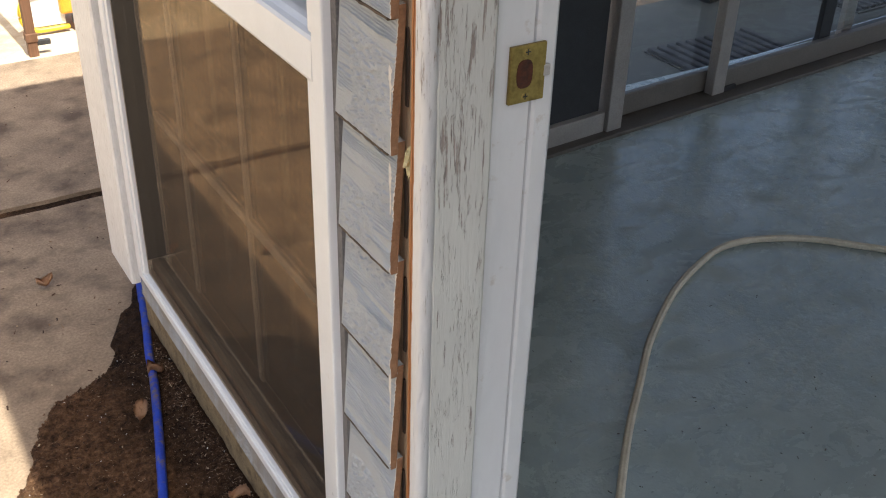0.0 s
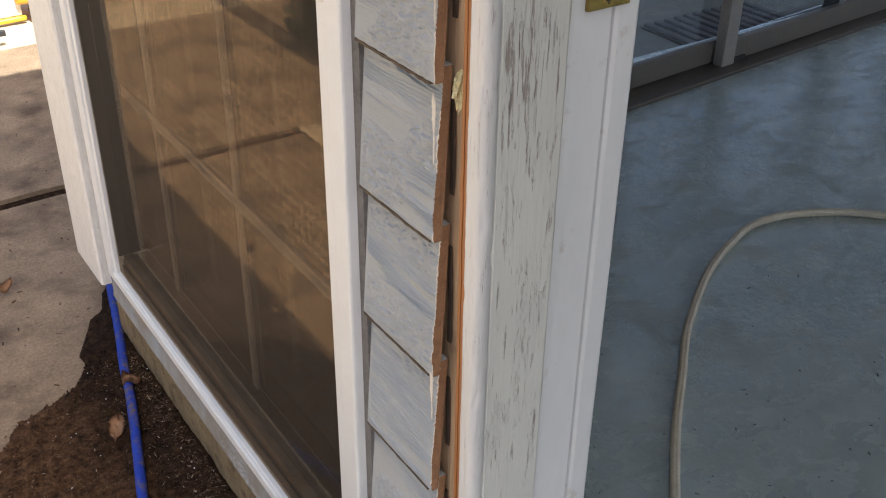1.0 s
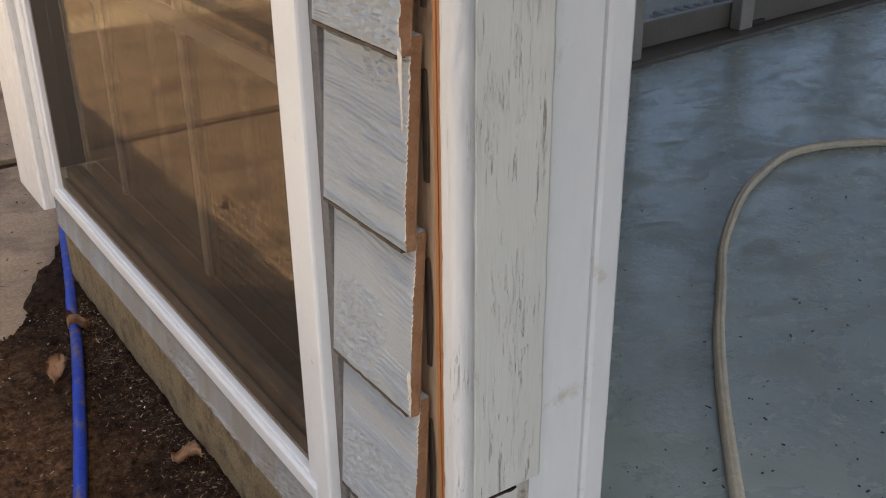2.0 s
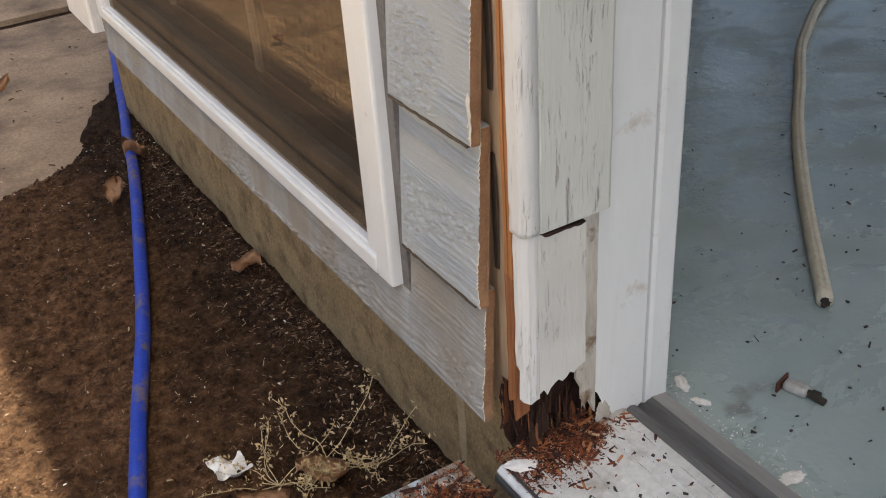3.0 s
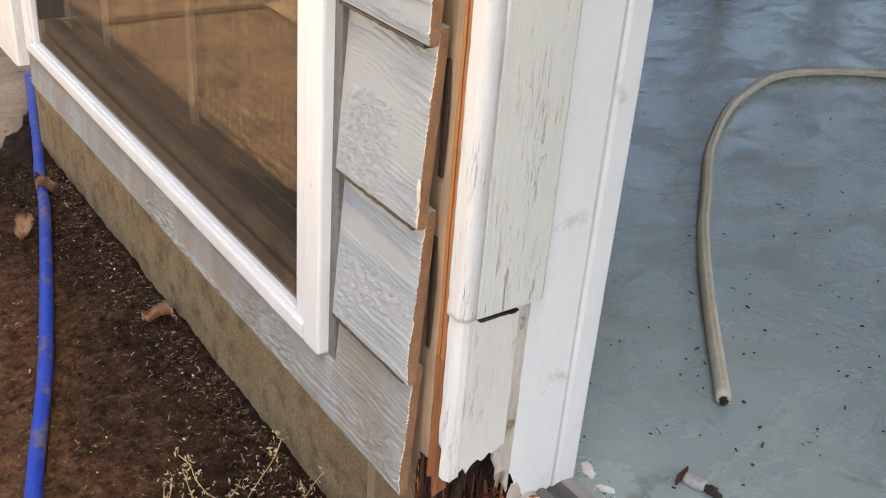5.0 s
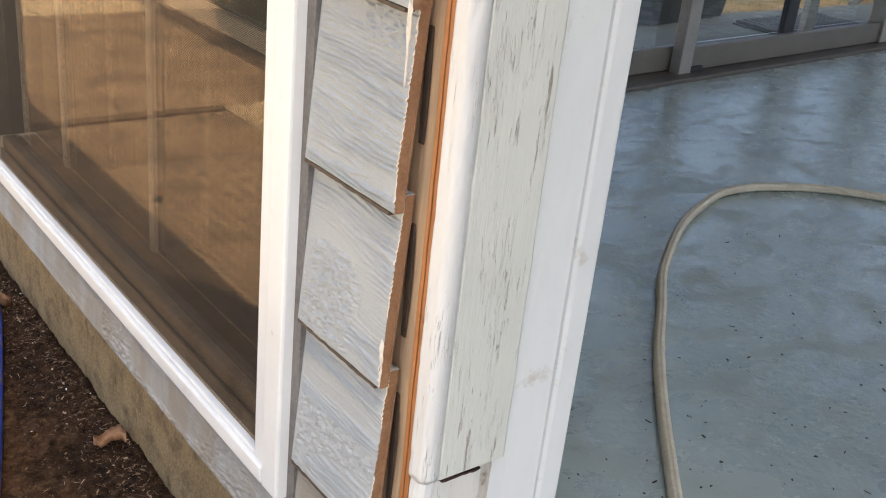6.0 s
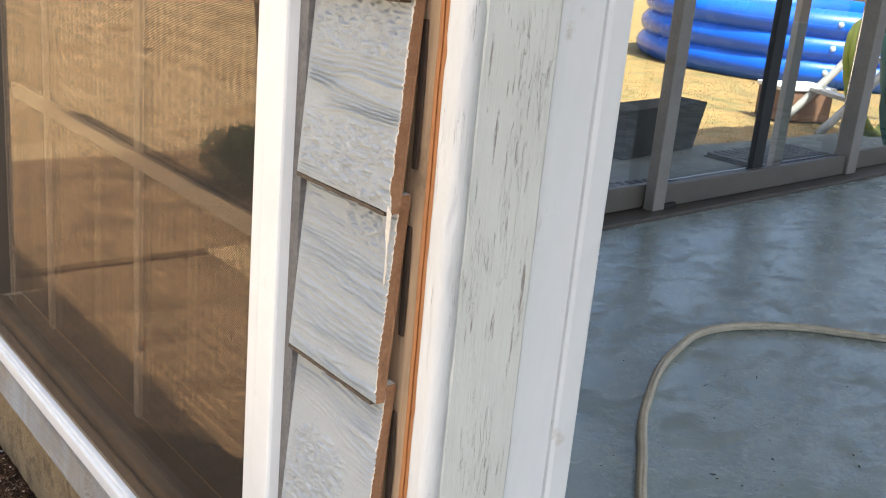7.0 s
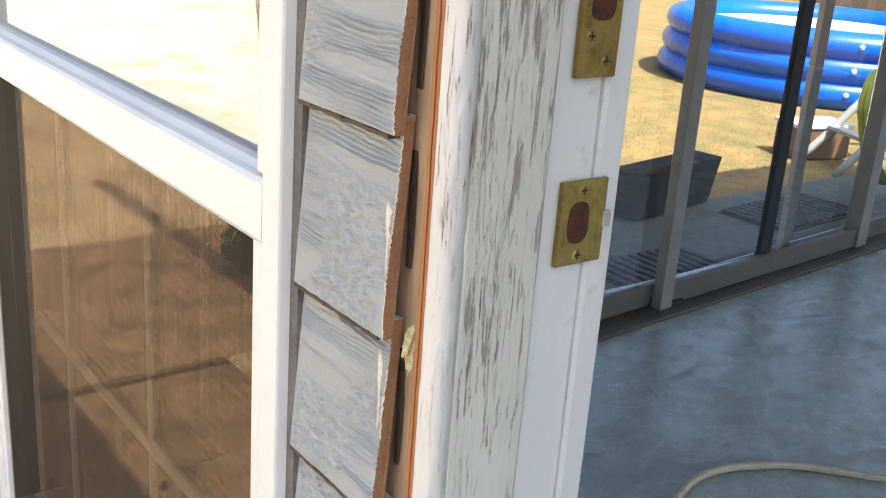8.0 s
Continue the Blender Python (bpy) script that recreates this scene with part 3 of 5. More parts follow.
def siding_board(z0, y0, y1, ragged, seed, top=None, fine=True):
    """One lapped board: butt edge proud at the bottom, tucked under the next at the top."""
    full = LAP + 0.012
    high = top if top else z0 + full
    nz = max(4, int((high - z0) / (0.0005 if fine else 0.02)))
    ny = max(3, int((y1 - y0) / (0.0020 if fine else 0.02)))
    if y1 - y0 > 0.3 and fine:
        ny = int((y1 - y0) / 0.0035)
    zs, ys = np.linspace(z0, high, nz), np.linspace(y0, y1, ny)
    Y, Z = np.meshgrid(ys, zs, indexing="ij")
    lean = 0.011 * (Z - z0) / full
    fade = 1 - (1 - step_up(Y, 0.126, 0.117)) * step_up(Z, 0.088, 0.094) if y1 < 0.2 else 1.0
    fade = fade * (0.35 + 0.65 * step_up(Y, 0.0, 0.005)) if ragged else fade
    face = lean - (embossed(Y, Z, seed) * fade * (0.25 + 0.75 * step_up(Z, z0, z0 + 0.005)) if fine else 0)
    face[:, 0] += 0.0015
    if ragged:
        out = 0.0020 * (value_noise(Z[0] * 45, Z[0] * 0, seed) - 0.5) + 0.0008 * (value_noise(Z[0] * 300, Z[0] * 0, seed + 1) - 0.5) - 0.003 * step_up(Z[0], z0 + 0.02, z0)
        Y = Y.copy()
        Y[0] += out
        Y[1] = Y[0] + 0.0007 + 0.0007 * value_noise(Z[0] * 260, Z[0] * 0, seed + 3)
    verts = np.stack([face, Y, Z], -1).reshape(-1, 3)
    idx = np.arange(ny * nz).reshape(ny, nz)
    quads = np.stack([idx[:-1, :-1], idx[1:, :-1], idx[1:, 1:], idx[:-1, 1:]], -1).reshape(-1, 4)
    back = np.stack([lean + 0.0080, Y, Z], -1)
    rim = [back[0], back[-1], back[:, 0], back[:, -1]]
    verts, faces, mats = verts.tolist(), quads.tolist(), [0] * len(quads)
    if ragged:
        bare = value_noise(zs * 38, zs * 0, seed + 7)
        for q in range(nz - 1):
            mats[q] = 2 if bare[q] > 0.36 else 0
    for edge, line, m in ((idx[0], back[0], 1), (idx[-1], back[-1], 0), (idx[:, 0], back[:, 0], 0), (idx[:, -1], back[:, -1], 0)):
        k = len(verts)
        verts += line.tolist()
        for q in range(len(edge) - 1):
            faces.append([int(edge[q]), int(edge[q + 1]), k + q + 1, k + q])
            mats.append(m)
    k = len(verts)
    verts += [back[0, 0].tolist(), back[-1, 0].tolist(), back[-1, -1].tolist(), back[0, -1].tolist()]
    faces.append([k, k + 1, k + 2, k + 3])
    mats.append(1)
    me = bpy.data.meshes.new("siding_board")
    me.from_pydata(verts, [], faces)
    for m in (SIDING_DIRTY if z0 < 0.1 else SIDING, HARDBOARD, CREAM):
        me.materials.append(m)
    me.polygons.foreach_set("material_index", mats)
    me.polygons.foreach_set("use_smooth", [m == 0 for m in mats])
    ob = new("siding_board", me)
    ob.parent = wall
    return ob


siding_board(0.026, 0.0, 0.126, True, 1, LAP1 + 0.012)
siding_board(0.026, 0.126, 1.149, False, 1, 0.094)
for n in range(16):
    siding_board(LAP1 + n * LAP, 0.0, 0.126, True, n + 2, None, n < 8)
    siding_board(LAP1 + n * LAP, 1.128, 1.149, False, n + 2, None, False)
part("caulk_line", box(0.004, 0.016, 0.1265, 0.139, 0.094, 2.2), DARK_CAULK, wall, "dark dirty gap beside the window frame")
# Thin dark strip along the butt edge of every lap.
SEAM = surface("lap_seam", (0.055, 0.040, 0.028), (0.13, 0.095, 0.065), 60, 0.95, 0.001)
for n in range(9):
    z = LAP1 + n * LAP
    part("lap_seam", prism([(-0.0004, -0.0030), (-0.0006, -0.0002), (0.0100, -0.0002), (0.0100, -0.0030)], np.linspace(0.004, 0.1255, 40), lambda u, v, w: (u, w, z + v),
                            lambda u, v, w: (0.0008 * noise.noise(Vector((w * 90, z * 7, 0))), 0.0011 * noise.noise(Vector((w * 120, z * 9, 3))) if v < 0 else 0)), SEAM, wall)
# cream paint that curls off the sawn ends
for n, z0, z1 in ((0, 0.300, 0.340), (1, 0.536, 0.596), (4, 0.812, 0.876), (5, 0.93, 0.985)):
    levels = np.linspace(z0, z1, 40)
    span = z1 - z0

    def taper(u, v, w):
        s = min(1, max(0, (w - z0) / span))
        head = min(1, max(0, (s - 0.45) / 0.2))
        wide = (0.30 + 0.55 * head) * min(1, (1 - s) * 9 + 0.05) * min(1, s * 12 + 0.05) * (1 + 0.8 * noise.noise(Vector((w * 160, n, 2))))
        return (0.0007 * noise.noise(Vector((w * 110, n, 0))) - 0.0008 * head, v * (wide - 1) - 0.0022)

    part("paint_curl", prism([(-0.0008, 0.0016), (-0.0009, -0.0026), (-0.0004, -0.0040), (0.0002, -0.0034), (0.0002, 0.0016)], levels, upright, taper), CREAM, wall)

corner = thing("corner_board", "white painted corner board at the end of the wall", "trim", kind="structure")
part("board", prism([(-0.016, 1.150), (-0.020, 1.154), (-0.020, 1.305), (-0.016, 1.31), (0.0, 1.31), (0.0, 1.150)], np.linspace(0.06, 2.36, 24), upright,
     lambda u, v, w: (0, 0.004 * noise.noise(Vector((w * 9, 0, 4))) if v < 1.2 else 0)), WHITE_OLD, corner)
part("board", box(0.0, 0.10, 1.285, 1.31, 0.06, 2.36, 0.003), WHITE_OLD, corner)

# ---- hung window with a half screen ----
WY0, WY1, WZ0, WZ1, RAIL = 0.139, 1.130, 0.094, 1.60, 0.925
window = thing("window_1", "white vinyl hung window, insect screen on the lower half", "window", kind="structure")


def frame_bar(a0, a1, b0, b1, x0, x1, bevel=0.003):
    return box(x0, x1, a0, a1, b0, b1, bevel)


FX = -0.008
for name, y0, y1, z0, z1 in (("frame_side", WY0, WY0 + 0.030, WZ0, WZ1), ("frame_side", WY1 - 0.030, WY1, WZ0, WZ1), ("frame_sill", WY0 + 0.030, WY1 - 0.030, WZ0, WZ0 + 0.020), ("frame_head", WY0 + 0.03, WY1 - 0.03, WZ1 - 0.03, WZ1)):
    part(name, frame_bar(y0, y1, z0, z1, FX, 0.085), VINYL, window)
# raised inner lip of the frame, and the screen's own frame
for name, y0, y1, z0, z1 in (("frame_lip", WY0 + 0.030, WY0 + 0.052, WZ0 + 0.012, RAIL + 0.03), ("frame_lip", WY1 - 0.046, WY1 - 0.03, WZ0 + 0.012, RAIL + 0.03), ("frame_lip", WY0 + 0.052, WY1 - 0.046, WZ0 + 0.020, WZ0 + 0.025)):
    part(name, frame_bar(y0, y1, z0, z1, FX + 0.004, 0.02, 0.002), VINYL, window)
for y0, y1 in ((WY0 + 0.03, WY0 + 0.05), (WY1 - 0.05, WY1 - 0.03)):
    part("frame_lip", frame_bar(y0, y1, RAIL + 0.032, WZ1 - 0.03, FX + 0.006, 0.03, 0.002), VINYL, window)
part("meeting_rail", prism([(FX + 0.003, RAIL - 0.025), (FX, RAIL - 0.020), (FX + 0.001, RAIL + 0.026), (FX + 0.004, RAIL + 0.030), (0.004, RAIL + 0.031), (0.010, RAIL + 0.036), (0.05, RAIL + 0.036), (0.05, RAIL - 0.025)],
     [WY0 + 0.030, WY1 - 0.030], lambda u, v, w: (u, w, v)), VINYL, window)
SY0, SY1 = WY0 + 0.052, WY1 - 0.046
bm = bmesh.new()
bm.faces.new([bm.verts.new(p) for p in ((0.004, SY0, WZ0 + 0.025), (0.004, SY1, WZ0 + 0.025), (0.004, SY1, RAIL - 0.02), (0.004, SY0, RAIL - 0.02))])
screen = part("insect_screen", bm, SCREEN, window, "fine dark insect screen")
part("track", box(0.0075, 0.0105, SY0, SY1 - 0.005, WZ0 + 0.020, WZ0 + 0.042, 0.0008), SHADED_VINYL, window)
part("lower_sash", box(0.013, 0.036, SY0, SY1 - 0.001, WZ0 + 0.024, WZ0 + 0.060, 0.003), SHADED_VINYL, window)
part("sash_stile", box(0.038, 0.066, SY0 - 0.01, SY0 + 0.022, WZ0 + 0.095, RAIL, 0.004), SHADED_VINYL, window)
part("lower_sash", box(0.0365, 0.066, SY0, SY1 - 0.005, WZ0 + 0.024, WZ0 + 0.058, 0.003), SHADED_VINYL, window)
pane = part("pane", box(0.026, 0.029, SY0 + 0.002, SY1 - 0.0045, WZ0 + 0.0605, RAIL), GLASS, window)
pane.visible_shadow = False
pane = part("pane", box(0.064, 0.066, SY0 + 0.02, SY1 - 0.005, WZ0 + 0.061, RAIL), TINTED, window)
pane.visible_shadow = False
pane = part("pane", box(0.032, 0.034, WY0 + 0.04, WY1 - 0.04, RAIL + 0.03, WZ1 - 0.03), GLASS, window)
pane.visible_shadow = False
pane = part("pane", box(0.020, 0.023, WY0 + 0.04, WY1 - 0.04, RAIL + 0.03, WZ1 - 0.03), GLASS, window)
pane.visible_shadow = False
# Black strip added to put shade on the pale far reveal.
part("reveal_shade", box(0.006, 0.085, SY1 - 0.004, SY1 - 0.0005, WZ0 + 0.061, RAIL - 0.026), BLACK, window, "black strip that paints shade onto the frame's far reveal")
for y in (0.583, 0.910):
    part("grille_bar", box(0.056, 0.062, y - 0.009, y + 0.009, WZ0 + 0.061, RAIL, 0.002), VINYL, window)
part("grille_bar", box(0.0555, 0.0625, SY0 + 0.02, SY1 - 0.02, 0.478, 0.500, 0.002), VINYL, window)

# ---- door frame ----
door = thing("door_1", "rotting painted door frame with brass strikes, door removed", "door frame", kind="structure")


def worn(seed, size=0.0008, rate=30):
    return lambda u, v, w: (size * noise.noise(Vector((u * 90, w * rate, seed))), size * noise.noise(Vector((v * 90, w * rate, seed + 7))))


LV = list(np.linspace(0.02, 2.08, 150))
part("raw_edge", prism([(0.006, -0.0325), (0.0045, -0.0350), (0.0045, -0.0385), (0.0070, -0.0390), (0.0070, -0.0402), (0.0040, -0.0408), (0.003, -0.0465), (0.017, -0.0465), (0.017, -0.0325)], [0.20 + (1.88 * k / 149) for k in range(150)], upright, worn(1, 0.0006)), ORANGE, door, "bare orange fir where the trim came off")
part("backing", prism([(0.0225, 0.004), (0.0235, -0.010), (0.021, -0.015), (0.016, -0.022), (0.0145, -0.0335), (0.030, -0.0335), (0.030, 0.004)], [0.065 + (2.015 * k / 149) for k in range(150)], upright, worn(2, 0.0014, 14)), BACKING, door, "bare weathered wood behind the siding edge")
# Dark strips painted in for the shaded slots behind the board ends.
for n in range(7):
    z0, z1 = LAP1 + n * LAP + 0.030 + 0.03 * (n * 7 % 3) / 3, LAP1 + n * LAP + 0.134

    def torn(u, v, w):
        """Narrow, and drawn out to a point at both ends."""
        s = (w - z0) / (z1 - z0)
        return (0, v * (0.9 * math.sin(math.pi * min(1.0, max(0.0, s * 0.86 + 0.12))) ** 0.6 + 0.25 * noise.noise(Vector((w * 60, n, 4))) - 1) if v < 0 else 0)

    part("gap_strip", prism([(0.0204, 0.004), (0.0204, -0.0018), (0.0218, -0.0028), (0.0230, 0.004)], np.linspace(z0, z1, 30), upright, torn), GAP_SHADE, door, "dark strip painted in as the shaded slot behind the siding")
UP = list(np.linspace(0.246, 2.08, 150))
CASE = [(0.004, -0.046), (0.0018, -0.0470), (0.0010, -0.0485)] + [(0.0006, -0.0485 - 0.0012 * k) for k in range(1, 9)] + [(0.0076 - 0.0072 * math.cos(a), -0.0598 - 0.0072 * math.sin(a)) for a in [math.pi / 2 * k / 9 for k in range(10)]] + [(0.0155, -0.0668), (0.0155, -0.046)]


def chipped(u, v, w):
    """Lumpy brushed paint with flakes gone from the arris."""
    a = 0.0007 * noise.noise(Vector((u * 60, v * 60, w * 22))) + 0.0005 * noise.noise(Vector((u * 260, v * 260, w * 95)))
    bite = max(0.0, noise.noise(Vector((v * 170, u * 90, w * 36))) - 0.28) * 0.0035
    return (a + bite, a * 0.5 + (bite if u > 0.002 else 0))


part("casing", prism(CASE, list(np.linspace(0.246, 2.08, 420)), upright, chipped), CASING, door, "flaking white casing", True)
part("stop", prism([(0.0148, -0.050), (0.0148, -0.0650), (0.0170, -0.067), (0.079, -0.067), (0.0825, -0.0645), (0.0825, -0.040), (0.0172, -0.040)], UP, upright, worn(4, 0.0007)), STOP, door, "weathered grey stop with cracked paint")


def broken_foot(profile, seed, low, high, rag, crest=0.0):
    """A length of trim whose lower end is rotted to a ragged edge."""
    bm = bmesh.new()
    levels = np.linspace(0, 1, 26)
    rings = []
    for s in levels:
        ring = []
        for u, v in profile:
            bottom = low + rag(u, v) + 0.009 * noise.noise(Vector((u * 190, v * 190, seed)))
            top = high + (crest * (max(0.0, 1 - (u - 0.014) / 0.012) + 0.35 * noise.noise(Vector((u * 300, v * 300, seed)))) if crest else 0.0)
            z = bottom + (top - bottom) * s
            ring.append(bm.verts.new((u + 0.001 * noise.noise(Vector((z * 40, u * 60, seed))), v + 0.001 * noise.noise(Vector((z * 40, v * 60, seed + 3))), z)))
        rings.append(ring)
    k = len(profile)
    for a, b in zip(rings, rings[1:]):
        for i in range(k):
            bm.faces.new((a[i], a[(i + 1) % k], b[(i + 1) % k], b[i]))
    bm.faces.new(rings[0])
    # Second material caps the top; near-black ones paint shade into the crack.
    bm.faces.new(rings[-1]).material_index = 1
    return bm


part("raw_edge_foot", broken_foot([(0.006, -0.0325), (0.0045, -0.0360), (0.0060, -0.0395), (0.004, -0.0425), (0.003, -0.0465), (0.017, -0.0465), (0.017, -0.0325)], 21, 0.062, 0.20, lambda u, v: 0.012 if v > -0.04 else 0.0), (RED_FIR, RED_FIR), door, "split lower end of the bare fir")
part("casing_foot", broken_foot([(0.005, -0.046), (0.003, -0.049), (0.005, -0.052), (0.002, -0.055), (0.003, -0.059), (0.007, -0.0630), (0.012, -0.0640), (0.0160, -0.0630), (0.0160, -0.054), (0.0160, -0.046)], 5, 0.088, 0.2446,
     lambda u, v: 0.03 if v > -0.053 else 0.0), (CASING, SHADED_ROT), door, "split-off foot of the casing")
part("stop_foot", broken_foot([(0.015, -0.052), (0.015, -0.0625)] + [(0.015 + 0.046 * i / 12, -0.0640) for i in range(13)] + [(0.0615, -0.060), (0.0615, -0.052)], 6, 0.092, 0.2385,
     lambda u, v: 0.32 * max(0, u - 0.02), 0.006), (CRACKED_STOP, SHADED_ROT), door, "split-off foot of the stop")
part("jamb", broken_foot([(0.058, -0.040)] + [(0.058 + 0.0066 * i, -0.0515 - 0.0001 * i) for i in range(12)] + [(0.1352, -0.0528), (0.1362, -0.0490), (0.1362, -0.040)], 12, 0.016, 2.08,
     lambda u, v: 0.075 * max(0.0, 1 - (u - 0.058) / 0.042) ** 0.7), (JAMB, JAMB), door, "smooth blue-white jamb rotted at its foot")
part("bare_strip", broken_foot([(0.0605, -0.050), (0.0605, -0.0528), (0.067, -0.0532), (0.074, -0.0530), (0.0815, -0.0526), (0.0815, -0.050)], 31, 0.080, 0.2440, lambda u, v: -2.6 * max(0.0, u - 0.063)), (STAINED_CREAM, SHADED_ROT), door, "stained bare strip where the stop broke away")
part("core", box(0.026, 0.060, -0.030, 0.0, -0.008, 0.10), SHADED_ROT, door)
part("core", box(0.060, 0.132, -0.030, 0.0, -0.008, 0.20), SHADED_ROT, door)
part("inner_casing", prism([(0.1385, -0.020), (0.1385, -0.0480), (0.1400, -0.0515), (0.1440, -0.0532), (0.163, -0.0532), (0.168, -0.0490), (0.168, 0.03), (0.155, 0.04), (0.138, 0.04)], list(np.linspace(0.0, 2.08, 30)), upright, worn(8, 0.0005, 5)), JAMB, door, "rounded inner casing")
part("core", box(0.020, 0.060, -0.046, -0.035, 0.09, 2.08), SHADED_ROT, door, "blackened filler that paints the dark gap behind the stop")
part("inner_wall", box(0.122, 0.150, 0.04, 0.125, 0.0, 2.34), PLASTER, door)
part("far_jamb", box(0.0, 0.16, -0.96, -0.915, 0.02, 2.09, 0.003), JAMB, door)
part("head_jamb", box(0.0, 0.16, -0.915, -0.05, 2.05, 2.09, 0.003), JAMB, door)


def lump(cx, cy, cz, sx, sy, sz, seed, rough=0.75):
    bm = bmesh.new()
    bmesh.ops.create_icosphere(bm, subdivisions=3, radius=1)
    for v in bm.verts:
        p = v.co.copy()
        r = 1 + rough * noise.noise(p * 2.3 + Vector((seed, 0, 0))) + rough * 0.6 * noise.noise(Vector((p.x * 9, p.y * 9, p.z * 3)) + Vector((0, seed, 0)))
        v.co = Vector((cx + sx * p.x * r, cy + sy * p.y * r, cz + sz * p.z * r))
    return bm


for i, (cx, cy, cz, sx, sy, sz) in enumerate(((0.034, -0.006, 0.030, 0.014, 0.008, 0.045), (0.080, -0.026, 0.030, 0.014, 0.008, 0.040))):
    part("rotten_core", lump(cx, cy, cz, sx, sy, sz, i), SHADED_ROT, door, "crumbling dark rotten wood")
SPLINTER = island_chips("torn_wood", [(0.0, (0.012, 0.005, 0.003)), (0.5, (0.045, 0.015, 0.006)), (0.82, (0.22, 0.070, 0.022)), (1.0, (0.42, 0.20, 0.085))])


def splinters(name, n, seed, x0, x1, y0, y1, low, tall, wide, label):
    """Upright torn slats of rotted wood, blade-like with ragged tips, as one mesh."""
    rng = random.Random(seed)
    verts, faces = [], []
    for _ in range(n):
        x, y, z = rng.uniform(x0, x1), rng.uniform(y0, y1), rng.uniform(*low)
        h, w, d = rng.uniform(*tall), rng.uniform(*wide), rng.uniform(0.0005, 0.0016)
        a, lx, ly = rng.uniform(-0.7, 0.7), rng.gauss(0, 0.05), rng.gauss(0, 0.05)
        k = len(verts)
        for f in (0.0, 0.35, 0.7, 1.0):
            ww, jog = w * (1 - 0.75 * f * f) * rng.uniform(0.75, 1.1), rng.gauss(0, 0.0007)
            for su, sv in ((-1, -1), (1, -1), (1, 1), (-1, 1)):
                u, v = su * ww / 2 + jog, sv * d / 2 * (1 - 0.5 * f)
                verts.append((x + lx * h * f + u * math.cos(a) - v * math.sin(a), y + ly * h * f + u * math.sin(a) + v * math.cos(a), z + h * f + rng.uniform(-0.002, 0.003) * (f > 0.9)))
        for r in range(3):
            for q in range(4):
                o, p = k + 4 * r + q, k + 4 * r + (q + 1) % 4
                faces.append((o, p, p + 4, o + 4))
        faces += [(k + 3, k + 2, k + 1, k), (k + 12, k + 13, k + 14, k + 15)]
    me = bpy.data.meshes.new(name)
    me.from_pydata(verts, [], faces)
    me.materials.append(SPLINTER)
    ob = new(name, me)
    ob.parent = door
    tagged(ob, label)


splinters("torn_slats", 26, 5, 0.018, 0.034, -0.046, -0.004, (0.006, 0.045), (0.015, 0.050), (0.002, 0.007), "torn reddish slats of rotted wood behind the casing")
splinters("torn_slats", 40, 9, 0.040, 0.095, -0.044, -0.028, (0.0, 0.02), (0.012, 0.05), (0.0015, 0.005), "torn dark slats of rotted wood under the stop")


def fibres(n, seed):
    """Upright splinters of rotted wood, thin and torn, as one mesh."""
    rng = random.Random(seed)
    verts, faces = [], []
    for _ in range(n):
        x, y, z = rng.uniform(0.020, 0.040), rng.uniform(-0.047, -0.006), rng.uniform(0.0, 0.05)
        h, w = rng.uniform(0.010, 0.065), rng.uniform(0.0005, 0.0017)
        tip = Vector((rng.gauss(0, 0.003), rng.gauss(0, 0.003), h))
        k = len(verts)
        for f, r in ((0.0, w), (0.6, w * rng.uniform(0.5, 1.0))):
            for a in (0, 2.1, 4.2):
                verts.append(Vector((x, y, z)) + tip * f + Vector((r * math.cos(a), r * math.sin(a), 0)))
        verts.append(Vector((x, y, z)) + tip)
        for i in range(3):
            j = (i + 1) % 3
            faces += [(k + i, k + j, k + 3 + j, k + 3 + i), (k + 3 + i, k + 3 + j, k + 6)]
    me = bpy.data.meshes.new("rotten_fibres")
    me.from_pydata(verts, [], faces)
    me.materials.append(ROTTEN)
    ob = new("rotten_fibres", me)
    ob.parent = door
    tagged(ob, "torn reddish fibres of rotted wood")


fibres(36, 4)
for i, (cx, cy, cz, sx, sy, sz) in enumerate(((0.092, -0.0515, 0.026, 0.008, 0.0016, 0.012), (0.108, -0.0520, 0.018, 0.010, 0.0016, 0.004), (0.070, -0.0525, 0.070, 0.005, 0.0018, 0.024))):
    part("stained_flake", lump(cx, cy, cz, sx, sy, sz, i + 40, 0.5), STAINED_CREAM, door, "damp stained wood at the foot of the jamb")


